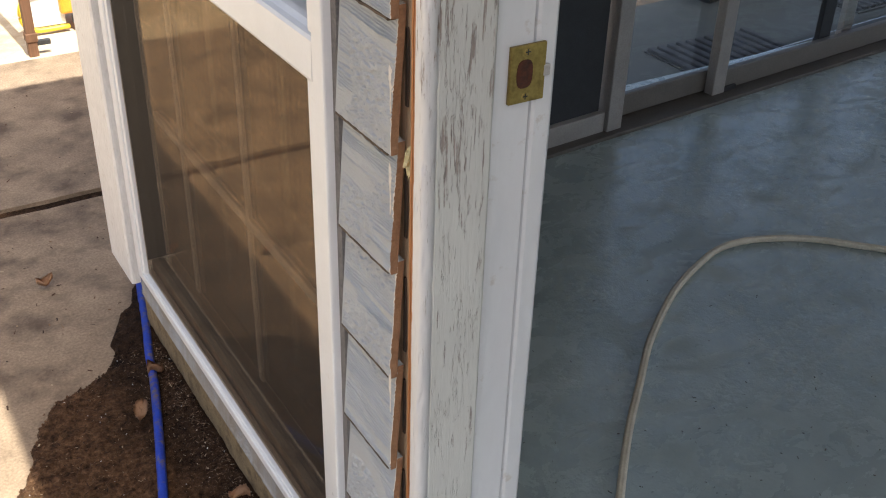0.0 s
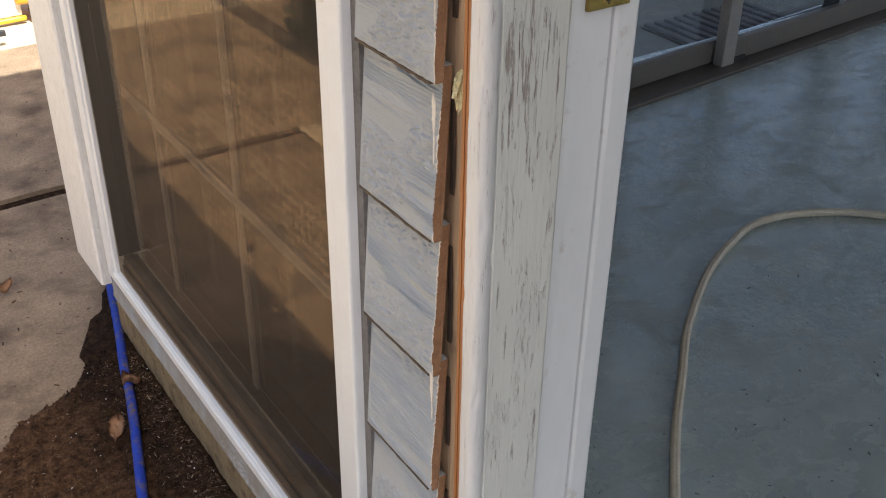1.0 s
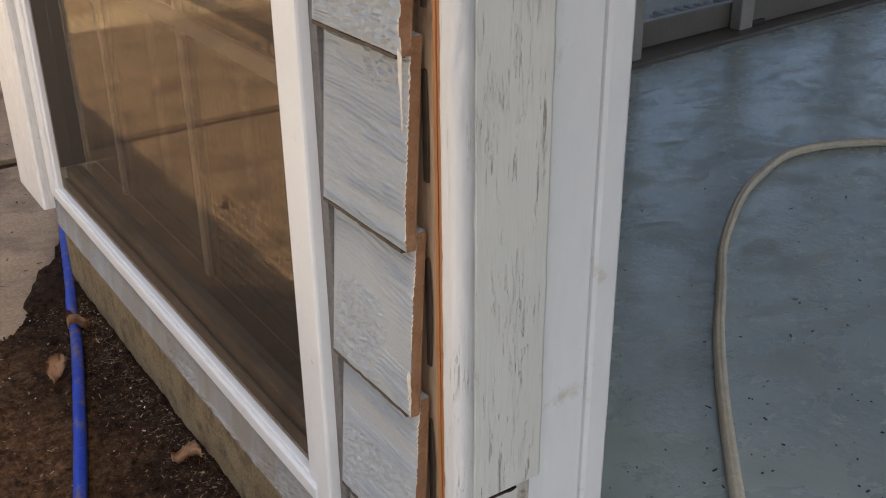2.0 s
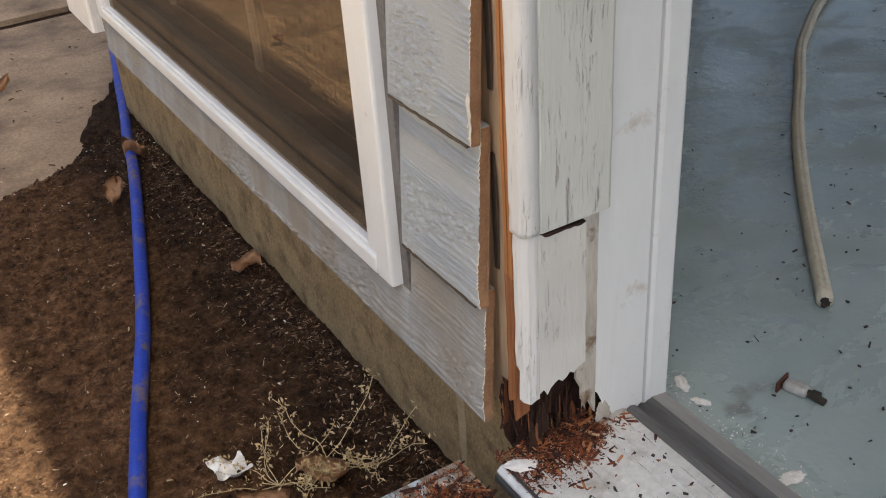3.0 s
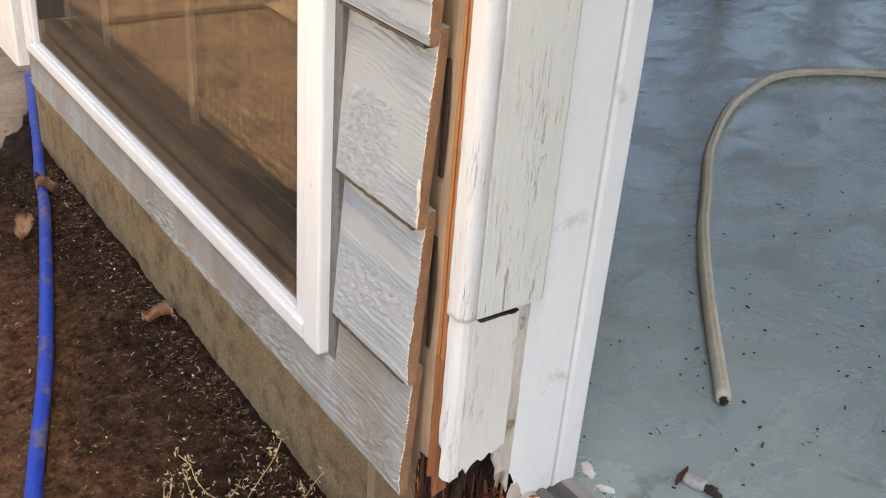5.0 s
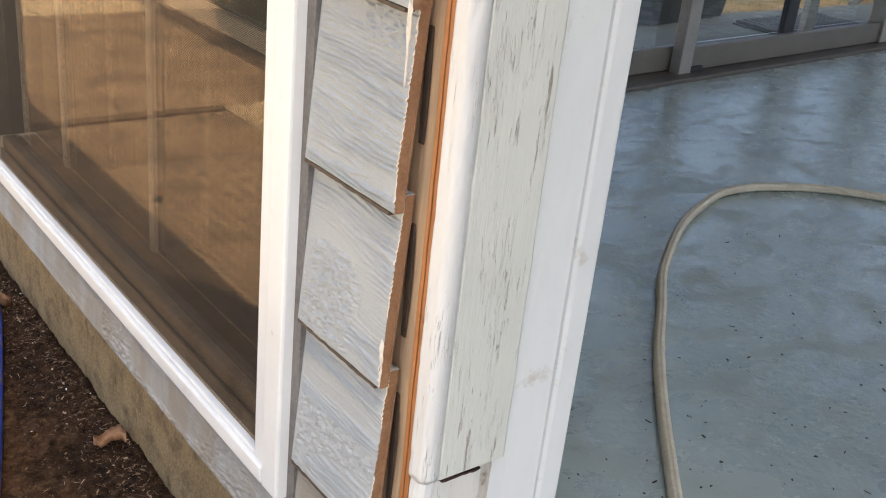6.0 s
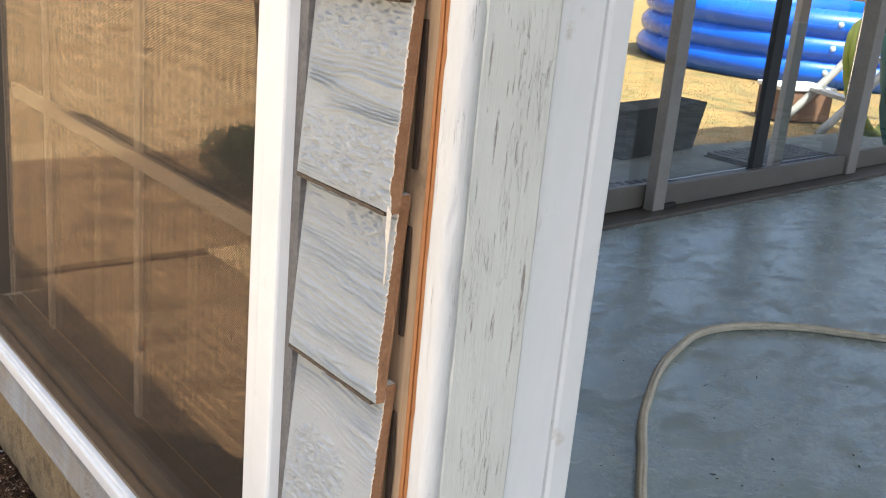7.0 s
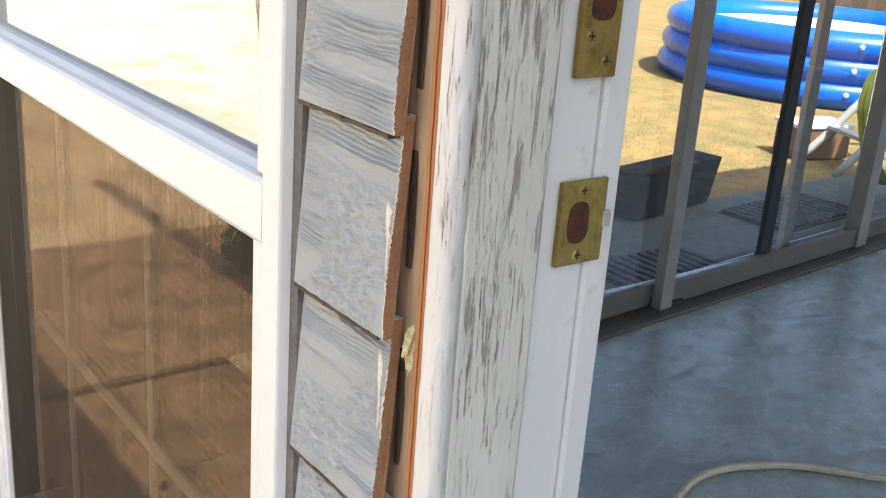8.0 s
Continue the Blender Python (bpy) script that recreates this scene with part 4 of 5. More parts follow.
def strike(name, z0, z1, x0, x1, hole, screws, lip, label):
    """A brass strike let into the jamb: plate, hole, screws and, on the latch, a bent lip."""
    s = part(name, box(x0, x1, -0.0572, -0.0530, z0, z1, 0.0008), BRASS, door, label)
    hx0, hx1, hz0, hz1 = hole
    prof = [(hx0 + (hx1 - hx0) * (0.5 + 0.5 * math.copysign(abs(math.cos(a)) ** 0.7, math.cos(a))), hz0 + (hz1 - hz0) * (0.5 + 0.5 * math.copysign(abs(math.sin(a)) ** 0.7, math.sin(a)))) for a in [2 * math.pi * k / 20 for k in range(20)]]
    # Plug stands proud of the plate; its dark colour paints the hole's depth.
    part("bolt_hole", prism(prof, [-0.0576, -0.0545], lambda u, v, w: (u, w, v)), HOLE, s, "bored wood darkened for the shade inside the hole")
    for sx, sz in screws:
        bm = bmesh.new()
        bmesh.ops.create_cone(bm, cap_ends=True, segments=14, radius1=0.0042, radius2=0.0034, depth=0.0012, matrix=Matrix.Translation((sx, -0.0576, sz)) @ Euler((radians(90), 0, 0)).to_matrix().to_4x4())
        screw = part("screw", bm, BRASS, s)
        bm = box(sx - 0.003, sx + 0.003, -0.0585, -0.0581, sz - 0.0006, sz + 0.0006)
        box(sx - 0.0006, sx + 0.0006, -0.0585, -0.0581, sz - 0.003, sz + 0.003, 0, bm)
        part("screw_slot", bm, BLACK, s)
    if lip:
        part("lip", box(x1 - 0.002, x1 + 0.006, -0.0580, -0.0535, (z0 + z1) / 2 - 0.006, (z0 + z1) / 2 + 0.006, 0.0008), DULL_STEEL, s)
    return s


strike("latch_strike", 0.938, 1.000, 0.106, 0.150, (0.114, 0.134, 0.954, 0.985), ((0.126, 0.993), (0.126, 0.945)), True, "worn brass latch strike plate")
strike("bolt_strike", 1.072, 1.142, 0.106, 0.143, (0.114, 0.136, 1.110, 1.132), ((0.116, 1.100), (0.132, 1.083)), False, "worn brass deadbolt strike plate")
foam = lump(0.014, -0.019, 0.881, 0.006, 0.005, 0.014, 3, 0.9)
part("foam_blob", foam, FOAM, door, "dab of dried yellow foam")

# ---- threshold and step ----
sill = thing("threshold", "dull aluminium door threshold with a dark seal, littered with rot", "threshold", kind="structure")
TP = [(-0.012, -0.010), (-0.014, 0.006), (-0.010, 0.010), (0.028, 0.0115), (0.0285, 0.0128), (0.0300, 0.0128), (0.0305, 0.0117), (0.068, 0.0135), (0.0685, 0.0148), (0.0705, 0.0148), (0.0710, 0.0138), (0.094, 0.0148), (0.0945, 0.0168), (0.0970, 0.0168), (0.0975, 0.0152), (0.118, 0.016), (0.118, -0.010)]
part("plate", prism(TP, [-0.915, -0.040], lambda u, v, w: (u, w, v)), ALU, sill, "ridged aluminium plate")
part("drip_edge", prism([(-0.0165, -0.004), (-0.0165, 0.002), (-0.0125, 0.004), (-0.0125, -0.004)], [-0.915, -0.040], lambda u, v, w: (u, w, v)), BLACK, sill)
for x, z in ((0.0140, 0.0110), (0.0475, 0.0125), (0.0830, 0.0143), (0.1075, 0.0156)):
    part("rib", prism([(x - 0.0010, z - 0.002), (x - 0.0007, z + 0.0011), (x + 0.0007, z + 0.0011), (x + 0.0010, z - 0.002)], [-0.914, -0.041], lambda u, v, w: (u, w, v)), ALU, sill)
    part("dirt_line", prism([(x + 0.0011, z - 0.002), (x + 0.0011, z + 0.0004), (x + 0.0017, z + 0.0003), (x + 0.0021, z - 0.002)], np.linspace(-0.913, -0.042, 90), lambda u, v, w: (u, w, v), lambda u, v, w: (0.0005 * noise.noise(Vector((w * 60, x * 90, 0))), 0.0006 * noise.noise(Vector((w * 45, x * 70, 3))) - 0.0002)), DARK_CAULK, sill, "dirt gathered along the rib")
part("edge_line", box(0.1702, 0.1718, -0.915, -0.045, -0.002, 0.0055), DULL_STEEL, sill, "thin bright metal edge")
part("gasket", box(-0.0085, -0.0055, -0.915, -0.041, 0.004, 0.0112), BLACK, sill, "thin black gasket line")
part("seal", prism([(0.118, -0.004), (0.118, 0.018), (0.122, 0.020), (0.128, 0.018), (0.131, 0.012), (0.139, 0.012), (0.143, 0.017), (0.147, 0.018), (0.147, -0.004)], [-0.915, -0.030], lambda u, v, w: (u, w, v)), SEAL, sill, "dark vinyl seal in its groove")
part("inner_edge", prism([(0.147, -0.004), (0.147, 0.0185), (0.163, 0.016), (0.170, 0.002), (0.170, -0.004)], [-0.915, -0.045], lambda u, v, w: (u, w, v)), SEAL_GREY, sill, "dull inner edge")

STEP_Z = -0.042
step = thing("doorstep", "wooden doorstep of flaking pale blue planks", "step", at=(0, 0, 0))
for i, (x0, x1) in enumerate(((-0.148, -0.006), (-0.295, -0.154), (-0.442, -0.301), (-0.589, -0.448))):
    bm = bmesh.new()
    box(x0, x1, -1.05, 0.036, STEP_Z - 0.036, STEP_Z + 0.002 * (i % 2), 0.003, bm)
    plank = part("plank", bm, TREAD, step)
    for k, (dx, dy) in enumerate(((0.028, 0.018), (0.112, 0.020))):
        nb = bmesh.new()
        bmesh.ops.create_uvsphere(nb, u_segments=10, v_segments=6, radius=0.0065, matrix=Matrix.Translation((x0 + dx, 0.036 - dy, STEP_Z + 0.0015)) @ Matrix.Diagonal((1, 1, 0.45, 1)))
        part("nail_head", nb, DULL_STEEL if k else ALU_DULL, plank)
part("bearer", box(-0.60, -0.03, -0.02, 0.018, -0.18, STEP_Z - 0.036), BROWN_POST, step)
part("bearer", box(-0.60, -0.03, -1.02, -0.98, -0.18, STEP_Z - 0.036), BROWN_POST, step)

# ---- glazed end wall ----
TURN = Matrix.Translation((0, END_Y, 0)) @ Matrix.Rotation(radians(END_TURN), 4, "Z")
end = new("wall_north")
end.matrix_world = TURN
tagged(end, "end wall of white aluminium sliding glass doors", "wall", "", "structure")


def bar(name, u0, u1, v0, v1, z0, z1, material=None, bevel=0.003, label=""):
    return part(name, box(u0, u1, v0, v1, z0, z1, bevel), material or WHITE_ALU, end, label)


# Wall coloured dark to put interior gloom behind the window.
bar("wall_panel", 0.13, 1.20, -0.02, 0.03, 0.0, 2.34, DIM_WALL, 0.0, "end wall coloured dark brown to dim the interior")
bar("dark_panel", 1.20, 1.49, 0.0, 0.02, 0.075, 2.05, DARK_PANEL, 0.002, "dark side panel")
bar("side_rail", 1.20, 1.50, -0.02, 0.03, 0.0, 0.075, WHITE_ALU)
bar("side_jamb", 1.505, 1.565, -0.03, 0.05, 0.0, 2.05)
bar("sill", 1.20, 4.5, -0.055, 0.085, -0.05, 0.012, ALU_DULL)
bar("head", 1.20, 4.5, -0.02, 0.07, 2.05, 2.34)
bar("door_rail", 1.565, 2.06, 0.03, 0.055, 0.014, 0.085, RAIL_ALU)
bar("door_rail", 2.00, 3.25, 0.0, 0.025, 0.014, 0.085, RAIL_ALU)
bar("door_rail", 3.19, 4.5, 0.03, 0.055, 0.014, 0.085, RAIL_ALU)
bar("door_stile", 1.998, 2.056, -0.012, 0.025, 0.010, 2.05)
part("roller", box(2.056, 2.115, -0.012, 0.0, 0.012, 0.028, 0.002), BLACK, end)
# Dark panel colour on this stile paints in its shadowed edge.
bar("door_stile", 2.590, 2.655, 0.030, 0.055, 0.014, 2.05, DARK_PANEL)
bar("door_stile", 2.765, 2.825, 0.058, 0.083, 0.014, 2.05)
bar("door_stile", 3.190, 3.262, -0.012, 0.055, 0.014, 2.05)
for u0, u1, v in ((1.565, 2.10, 0.040), (2.056, 2.590, 0.040), (2.655, 3.190, 0.046), (3.262, 4.5, 0.040)):
    p = bar("door_pane", u0, u1, v, v + 0.005, 0.085, 2.05, SLIDER_GLASS, 0.0)
    p.visible_shadow = False

# ---- things in the yard beyond the glass ----
slab("pavement", 1.25, 6.5, 1.45, 2.56, "grey concrete strip outside the glass doors", PATIO, GROUND + 0.02)


def mat(x, y, turn, w, d):
    m = thing("door_mat", "dark grey ribbed outdoor mat on the concrete", "mat", (x, y, GROUND + 0.02), turn, "outdoor mats")
    part("backing", box(-w / 2, w / 2, -d / 2, d / 2, 0, 0.006, 0.002), BLACK, m)
    n = int(w / 0.05)
    for i in range(n):
        u = -w / 2 + 0.02 + i * (w - 0.04) / (n - 1)
        part("rib", box(u - 0.016, u + 0.016, -d / 2 + 0.01, d / 2 - 0.01, 0.005, 0.022, 0.006), MAT_PILE, m)
    return m


mat(3.82, 2.215, 4, 0.66, 0.36)
mat(2.60, 1.90, 0, 0.55, 0.40)


def planter(x, y, turn, w, d, h):
    """A dark open box with sloping sides."""
    p = thing("planter_box", "black slope-sided planter box on the patio", "planter", (x, y, GROUND + 0.02), turn)
    bm = bmesh.new()
    box(-w / 2, w / 2, -d / 2, d / 2, 0, h, 0.0, bm)
    for v in bm.verts:
        if v.co.z < 0.01:
            v.co.x *= 0.86
            v.co.y *= 0.8
    topf = max(bm.faces, key=lambda f: f.calc_center_median().z)
    bmesh.ops.inset_individual(bm, faces=[topf], thickness=0.025)
    bmesh.ops.translate(bm, verts=topf.verts, vec=(0, 0, -0.05))
    part("body", bm, DARK_PANEL, p)
    part("fill", box(-w * 0.42, w * 0.42, -d * 0.38, d * 0.38, h - 0.07, h - 0.045), SOIL, p)


planter(3.275, 2.535, 9, 0.68, 0.16, 0.22)


def pool(cx, cy, r):
    p = thing("inflatable_pool", "large blue inflatable pool with three rings on the lawn", "pool", (cx, cy, GROUND))
    for k in range(3):
        bm = bmesh.new()
        seg, sides, tube_r = 72, 16, 0.116
        rings = []
        for i in range(seg):
            a = 2 * math.pi * i / seg
            rr = r - 0.015 * k + 0.006 * math.sin(9 * a + k)
            rings.append([bm.verts.new(((rr + 1.15 * tube_r * math.cos(b)) * math.cos(a), (rr + 1.15 * tube_r * math.cos(b)) * math.sin(a), 0.095 + 0.178 * k + tube_r * math.sin(b))) for b in [2 * math.pi * j / sides for j in range(sides)]])
        for i in range(seg):
            for j in range(sides):
                bm.faces.new((rings[i][j], rings[(i + 1) % seg][j], rings[(i + 1) % seg][(j + 1) % sides], rings[i][(j + 1) % sides]))
        part("ring", bm, POOL_BLUE, p, smooth=True)
        # Pale bead on each ring stands for a glint of sun.
        a = math.radians(222.0 + 1.2 * k)
        bm = bmesh.new()
        bmesh.ops.create_icosphere(bm, subdivisions=2, radius=0.022, matrix=Matrix.Translation(((r - 0.015 * k + 0.122) * math.cos(a), (r - 0.015 * k + 0.122) * math.sin(a), 0.115 + 0.178 * k)))
        part("spot", bm, POOL_LIGHT, p, "pale bead painted in as a sun glint")
    bm = bmesh.new()
    bmesh.ops.create_cone(bm, cap_ends=True, segments=64, radius1=r - 0.05, radius2=r - 0.05, depth=0.02, matrix=Matrix.Translation((0, 0, 0.44)))
    part("cover", bm, POOL_LIGHT, p, "pale sunlit pool cover")


pool(7.71, 4.755, 1.26)


def ladder(x, y):
    """White tubular A-frame ladder with a timber block beneath."""
    l = thing("pool_ladder", "white tubular pool ladder leaning by the pool", "ladder", (x, y, GROUND), -25)
    for side in (0.0, 0.38):
        part("rail", tube(smooth_line([(0, side, 0.0), (0.35, side, 0.38), (0.72, side, 0.85), (0.86, side, 1.0), (1.0, side, 0.9), (1.15, side, 0.0)], 6), 0.024, 10), WHITE_ALU, l, smooth=True)
    for k in range(3):
        u = 0.18 + 0.2 * k
        part("rung", box(u - 0.04, u + 0.04, 0.0, 0.38, 1.1 * u - 0.012, 1.1 * u + 0.012, 0.004), WHITE_ALU, l)


ladder(4.77, 2.615)
crate = thing("timber_block", "brown timber block with a pale top by the pool", "block", (5.11, 3.02, GROUND), -20)
part("body", box(-0.18, 0.18, -0.12, 0.12, 0, 0.18, 0.008), BROWN_POST, crate)
part("lid", box(-0.19, 0.19, -0.13, 0.13, 0.18, 0.205, 0.006), PAINT_CHIP, crate)


def hose_coil(x, y, z, material, label, r, turns, tilt):
    pts = [(r * (1 + 0.05 * math.sin(a * 3.1)) * math.cos(a), 0.05 * math.sin(a * 0.9) + 0.012 * a / 6.28, r * math.sin(a) * 1.1) for a in np.linspace(0, 6.28 * turns, 24 * turns)]
    ob = single("garden_hose", tube(pts, 0.018, 8), material, label, "hose", "", "coiled hoses", True)
    ob.matrix_world = pose(x, y, z, tilt, 0, 15)


hose_coil(4.355, 1.88, 0.28, GREEN_HOSE, "dark green garden hose coiled on the patio", 0.36, 4, -14)
hose_coil(4.475, 2.19, 0.24, LIME_HOSE, "yellow-green garden hose coiled on the patio", 0.25, 2, -10)

fence = thing("fence", "weathered board fence at the end of the yard", "fence", (0, 0, GROUND))
me = mesh_of("fence_plank", box(-0.07, 0.07, -0.01, 0.01, 0, 1.8, 0.004), FENCE)
for i in range(150):
    b = new("fence_plank", me)
    b.parent = fence
    if i < 110:
        b.location = (-1 + 0.15 * i, 12.5 + 0.01 * (i % 3), 0)
    else:
        b.matrix_local = pose(15.6, 12.5 - 0.15 * (i - 110), 0, 0, 0, 90)
part("fence_rail", box(-1, 15.6, 12.51, 12.56, 0.3, 0.39), FENCE, fence)
part("fence_rail", box(-1, 15.6, 12.51, 12.56, 1.4, 1.49), FENCE, fence)

post = thing("wooden_post", "brown wooden post standing on the patio edge", "post", (0.215, 3.24, GROUND))
part("shaft", box(-0.018, 0.018, -0.018, 0.018, -0.02, 1.3, 0.003), BROWN_POST, post)
part("bracket", box(0.018, 0.07, -0.010, 0.010, 0.03, 0.05, 0.002), BLACK, post)
part("collar", box(-0.022, 0.022, -0.022, 0.022, 0.05, 0.085, 0.003), BROWN_POST, post)
toy = thing("toy_wagon", "yellow and orange plastic toy wagon in full sun", "toy wagon", (-0.06, 0.21, 0))
part("frame_loop", tube(smooth_line([(0.47, 3.24, -0.140), (0.34, 3.24, -0.140), (0.298, 3.24, -0.115), (0.286, 3.24, -0.07), (0.300, 3.24, -0.02), (0.35, 3.24, 0.01), (0.62, 3.24, 0.02)], 6), 0.010, 10), YELLOW, toy, smooth=True)
part("tray", box(0.44, 0.78, 3.22, 3.42, -0.085, 0.10, 0.012), ORANGE_PLASTIC, toy, "orange plastic tray")
part("side_panel", box(0.33, 0.46, 3.245, 3.255, -0.13, 0.0, 0.004), PAINT_CHIP, toy, "white side panel")
bm = bmesh.new()
bmesh.ops.create_cone(bm, cap_ends=True, segments=20, radius1=0.045, radius2=0.045, depth=0.03, matrix=Matrix.Translation((0.53, 3.24, GROUND + 0.037)) @ Euler((radians(90), 0, 0)).to_matrix().to_4x4())
part("wheel", bm, BLACK, toy)

def shrub(x, y, r, h):
    s = thing("shrub", "low dark green shrub at the edge of the lawn", "shrub", (x, y, GROUND))
    rng = random.Random(5)
    part("stem", tube([(0, 0, -0.02), (0.01, 0, h * 0.4), (0.0, 0.01, h * 0.7)], 0.012, 7), BROWN_POST, s)
    verts, faces = [], []
    for i in range(1500):
        a, b = rng.uniform(0, 6.28), rng.uniform(-0.3, 1.5)
        d = r * rng.uniform(0.55, 1.0) * (0.8 + 0.35 * noise.noise(Vector((math.cos(a) * 2, math.sin(a) * 2, b))))
        c = Vector((d * math.cos(a) * math.cos(b), d * math.sin(a) * math.cos(b), h * 0.35 + h * 0.65 * math.sin(max(b, -0.2)) * d / r))
        t = Euler((rng.uniform(0, 6), rng.uniform(0, 6), rng.uniform(0, 6))).to_matrix()
        k = len(verts)
        verts += [c + t @ Vector(q) for q in ((-0.03, 0, 0), (0, 0.013, 0.004), (0.03, 0, 0), (0, -0.013, 0.004))]
        faces.append((k, k + 1, k + 2, k + 3))
    me = bpy.data.meshes.new("crown")
    me.from_pydata(verts, [], faces)
    me.materials.append(SHRUB)
    ob = new("crown", me)
    ob.parent = s


shrub(-1.25, 2.6, 0.21, 0.22)

# ---- hoses and loose things near the door ----
hose = [(0.15, 1.60), (0.12, 1.48), (0.085, 1.35), (0.05, 1.215), (0.02, 1.11), (-0.01, 0.99), (-0.083, 0.75), (-0.15, 0.545), (-0.21, 0.387), (-0.257, 0.256), (-0.292, 0.155), (-0.37, -0.1), (-0.60, -0.5), (-0.9, -1.2)]
single("blue_hose", tube(smooth_line([(x - 0.006 - 0.0185 * y, 1.036 * y, GROUND + 0.012) for x, y in hose], 10), 0.0098, 14, None, 0.03), BLUE_HOSE, "blue garden hose lying in the dirt along the wall", "hose", smooth=True)
ghose = [(0.393, -0.041), (0.488, 0.058), (0.585, 0.155), (0.685, 0.248), (0.78, 0.327), (0.88, 0.412), (0.96, 0.468), (1.045, 0.522), (1.12, 0.562), (1.21, 0.598), (1.30, 0.626), (1.38, 0.626), (1.46, 0.602), (1.56, 0.545), (1.69, 0.42), (1.9, 0.25), (2.3, 0.0), (2.7, -0.2)]
tan = thing("tan_hose", "tan flat-ribbed hose curving over the painted floor", "hose")
part("hose_body", tube(smooth_line([(1.009 * x, 1.06 * y + 0.010, 0.0090) for x, y in ghose], 10), 0.0088, 32, None, 0.0, 0.16), TAN_HOSE, tan, smooth=True)
part("hose_end", lump(0.3955, -0.0350, 0.0078, 0.0042, 0.0042, 0.0050, 9, 0.8), GRIT, tan, "dirty open end")


# ---- litter, leaves and rot ----
RNG = random.Random(11)


def scatter(n, where, height):
    """n places drawn from where(), each set down at height(x, y)."""
    out = []
    for _ in range(n):
        x, y = where()
        out.append((x, y, height(x, y)))
    return out


def on_plate(x, y):
    return (0.0095 + 0.04 * max(0.0, x)) if x > -0.008 else STEP_Z + 0.001


def sliver(fine, short, long):
    """Mostly crumbs, some slivers, a few long strips."""
    def pick(r):
        q = r.random()
        if q < fine:
            return r.uniform(0.0008, 0.0036), r.uniform(0.0006, 0.0018)
        if q < short:
            return r.uniform(0.004, 0.011), r.uniform(0.0007, 0.0022)
        return r.uniform(0.010, long), r.uniform(0.0014, 0.0045)
    return pick


def heap(x, y, cx, cy, wx, wy, high):
    return RNG.uniform(0, high) * math.exp(-((x - cx) / wx) ** 2 - ((y - cy) / wy) ** 2)


shards("rotten_chips", scatter(2700, lambda: (min(0.112, max(-0.006, RNG.gauss(0.052, 0.036))), min(-0.030, RNG.gauss(-0.060, 0.019))), lambda x, y: on_plate(x, y) + heap(x, y, 0.055, -0.040, 0.040, 0.026, 0.016)), CHIP,
       "reddish crumbled rotten wood on the threshold", "wood debris", RNG, sliver(0.66, 0.94, 0.022), 0.45)
shards("rotten_chips", scatter(2400, lambda: (max(-0.13, min(-0.012, RNG.gauss(-0.050, 0.026))), min(0.026, RNG.gauss(-0.045, 0.036))), lambda x, y: STEP_Z + 0.001 + heap(x, y, -0.046, -0.030, 0.030, 0.04, 0.016)), CHIP,
       "heap of reddish crumbled rotten wood on the step", "wood debris", RNG, sliver(0.64, 0.93, 0.026), 0.45)
shards("rot_dust", scatter(4200, lambda: (min(0.108, max(-0.004, RNG.gauss(0.050, 0.030))), min(-0.030, RNG.gauss(-0.054, 0.014))), lambda x, y: on_plate(x, y) + heap(x, y, 0.050, -0.042, 0.034, 0.020, 0.012)), CHIP,
       "fine reddish crumbs of rotted wood on the threshold", "wood debris", RNG, lambda r: (r.uniform(0.0008, 0.0030), r.uniform(0.0006, 0.0020)), 0.7)
shards("rot_dust", scatter(4200, lambda: (max(-0.12, min(-0.014, RNG.gauss(-0.047, 0.019))), min(0.024, RNG.gauss(-0.040, 0.030))), lambda x, y: STEP_Z + 0.001 + heap(x, y, -0.046, -0.034, 0.026, 0.036, 0.013)), CHIP,
       "fine reddish crumbs of rotted wood on the step", "wood debris", RNG, lambda r: (r.uniform(0.0008, 0.0032), r.uniform(0.0006, 0.0022)), 0.7)
shards("rotten_chips", scatter(40, lambda: (RNG.uniform(0.0, 0.112), RNG.uniform(-0.20, -0.08)), on_plate), CHIP,
       "stray slivers of rotten wood on the threshold", "wood debris", RNG, sliver(0.3, 0.8, 0.018), 0.5)
shards("paint_flakes", scatter(60, lambda: (RNG.uniform(-0.14, 0.11), RNG.uniform(-0.16, -0.046)), on_plate), PAINT_CHIP,
       "pale flakes of paint and splinters among the rot", "paint flakes", RNG, lambda r: (r.uniform(0.003, 0.016), r.uniform(0.0015, 0.005)), 0.2)
shards("black_crumbs", scatter(80, lambda: (RNG.uniform(0.0, 0.12), RNG.gauss(-0.15, 0.05)), on_plate), GRIT,
       "black crumbs on the aluminium threshold", "crumbs", RNG, lambda r: (r.uniform(0.0012, 0.008), r.uniform(0.001, 0.005)), 0.7)
shards("floor_grit", scatter(340, lambda: (0.18 + abs(RNG.gauss(0, 0.55)), RNG.gauss(0.05, 0.34)), lambda x, y: 0.0003), GRIT,
       "dark grit and crumbs on the painted floor", "grit", RNG, lambda r: (r.uniform(0.0010, 0.0060) * (1.8 if r.random() < 0.08 else 1), r.uniform(0.0008, 0.0034)), 0.7)
shards("paint_flakes", scatter(240, lambda: (RNG.gauss(0.186, 0.010), RNG.uniform(-0.34, -0.02)), lambda x, y: 0.0003), PAINT_CHIP,
       "white scraped paint along the edge of the floor", "paint flakes", RNG, lambda r: (r.uniform(0.0006, 0.0035), r.uniform(0.0005, 0.0022)), 0.15)
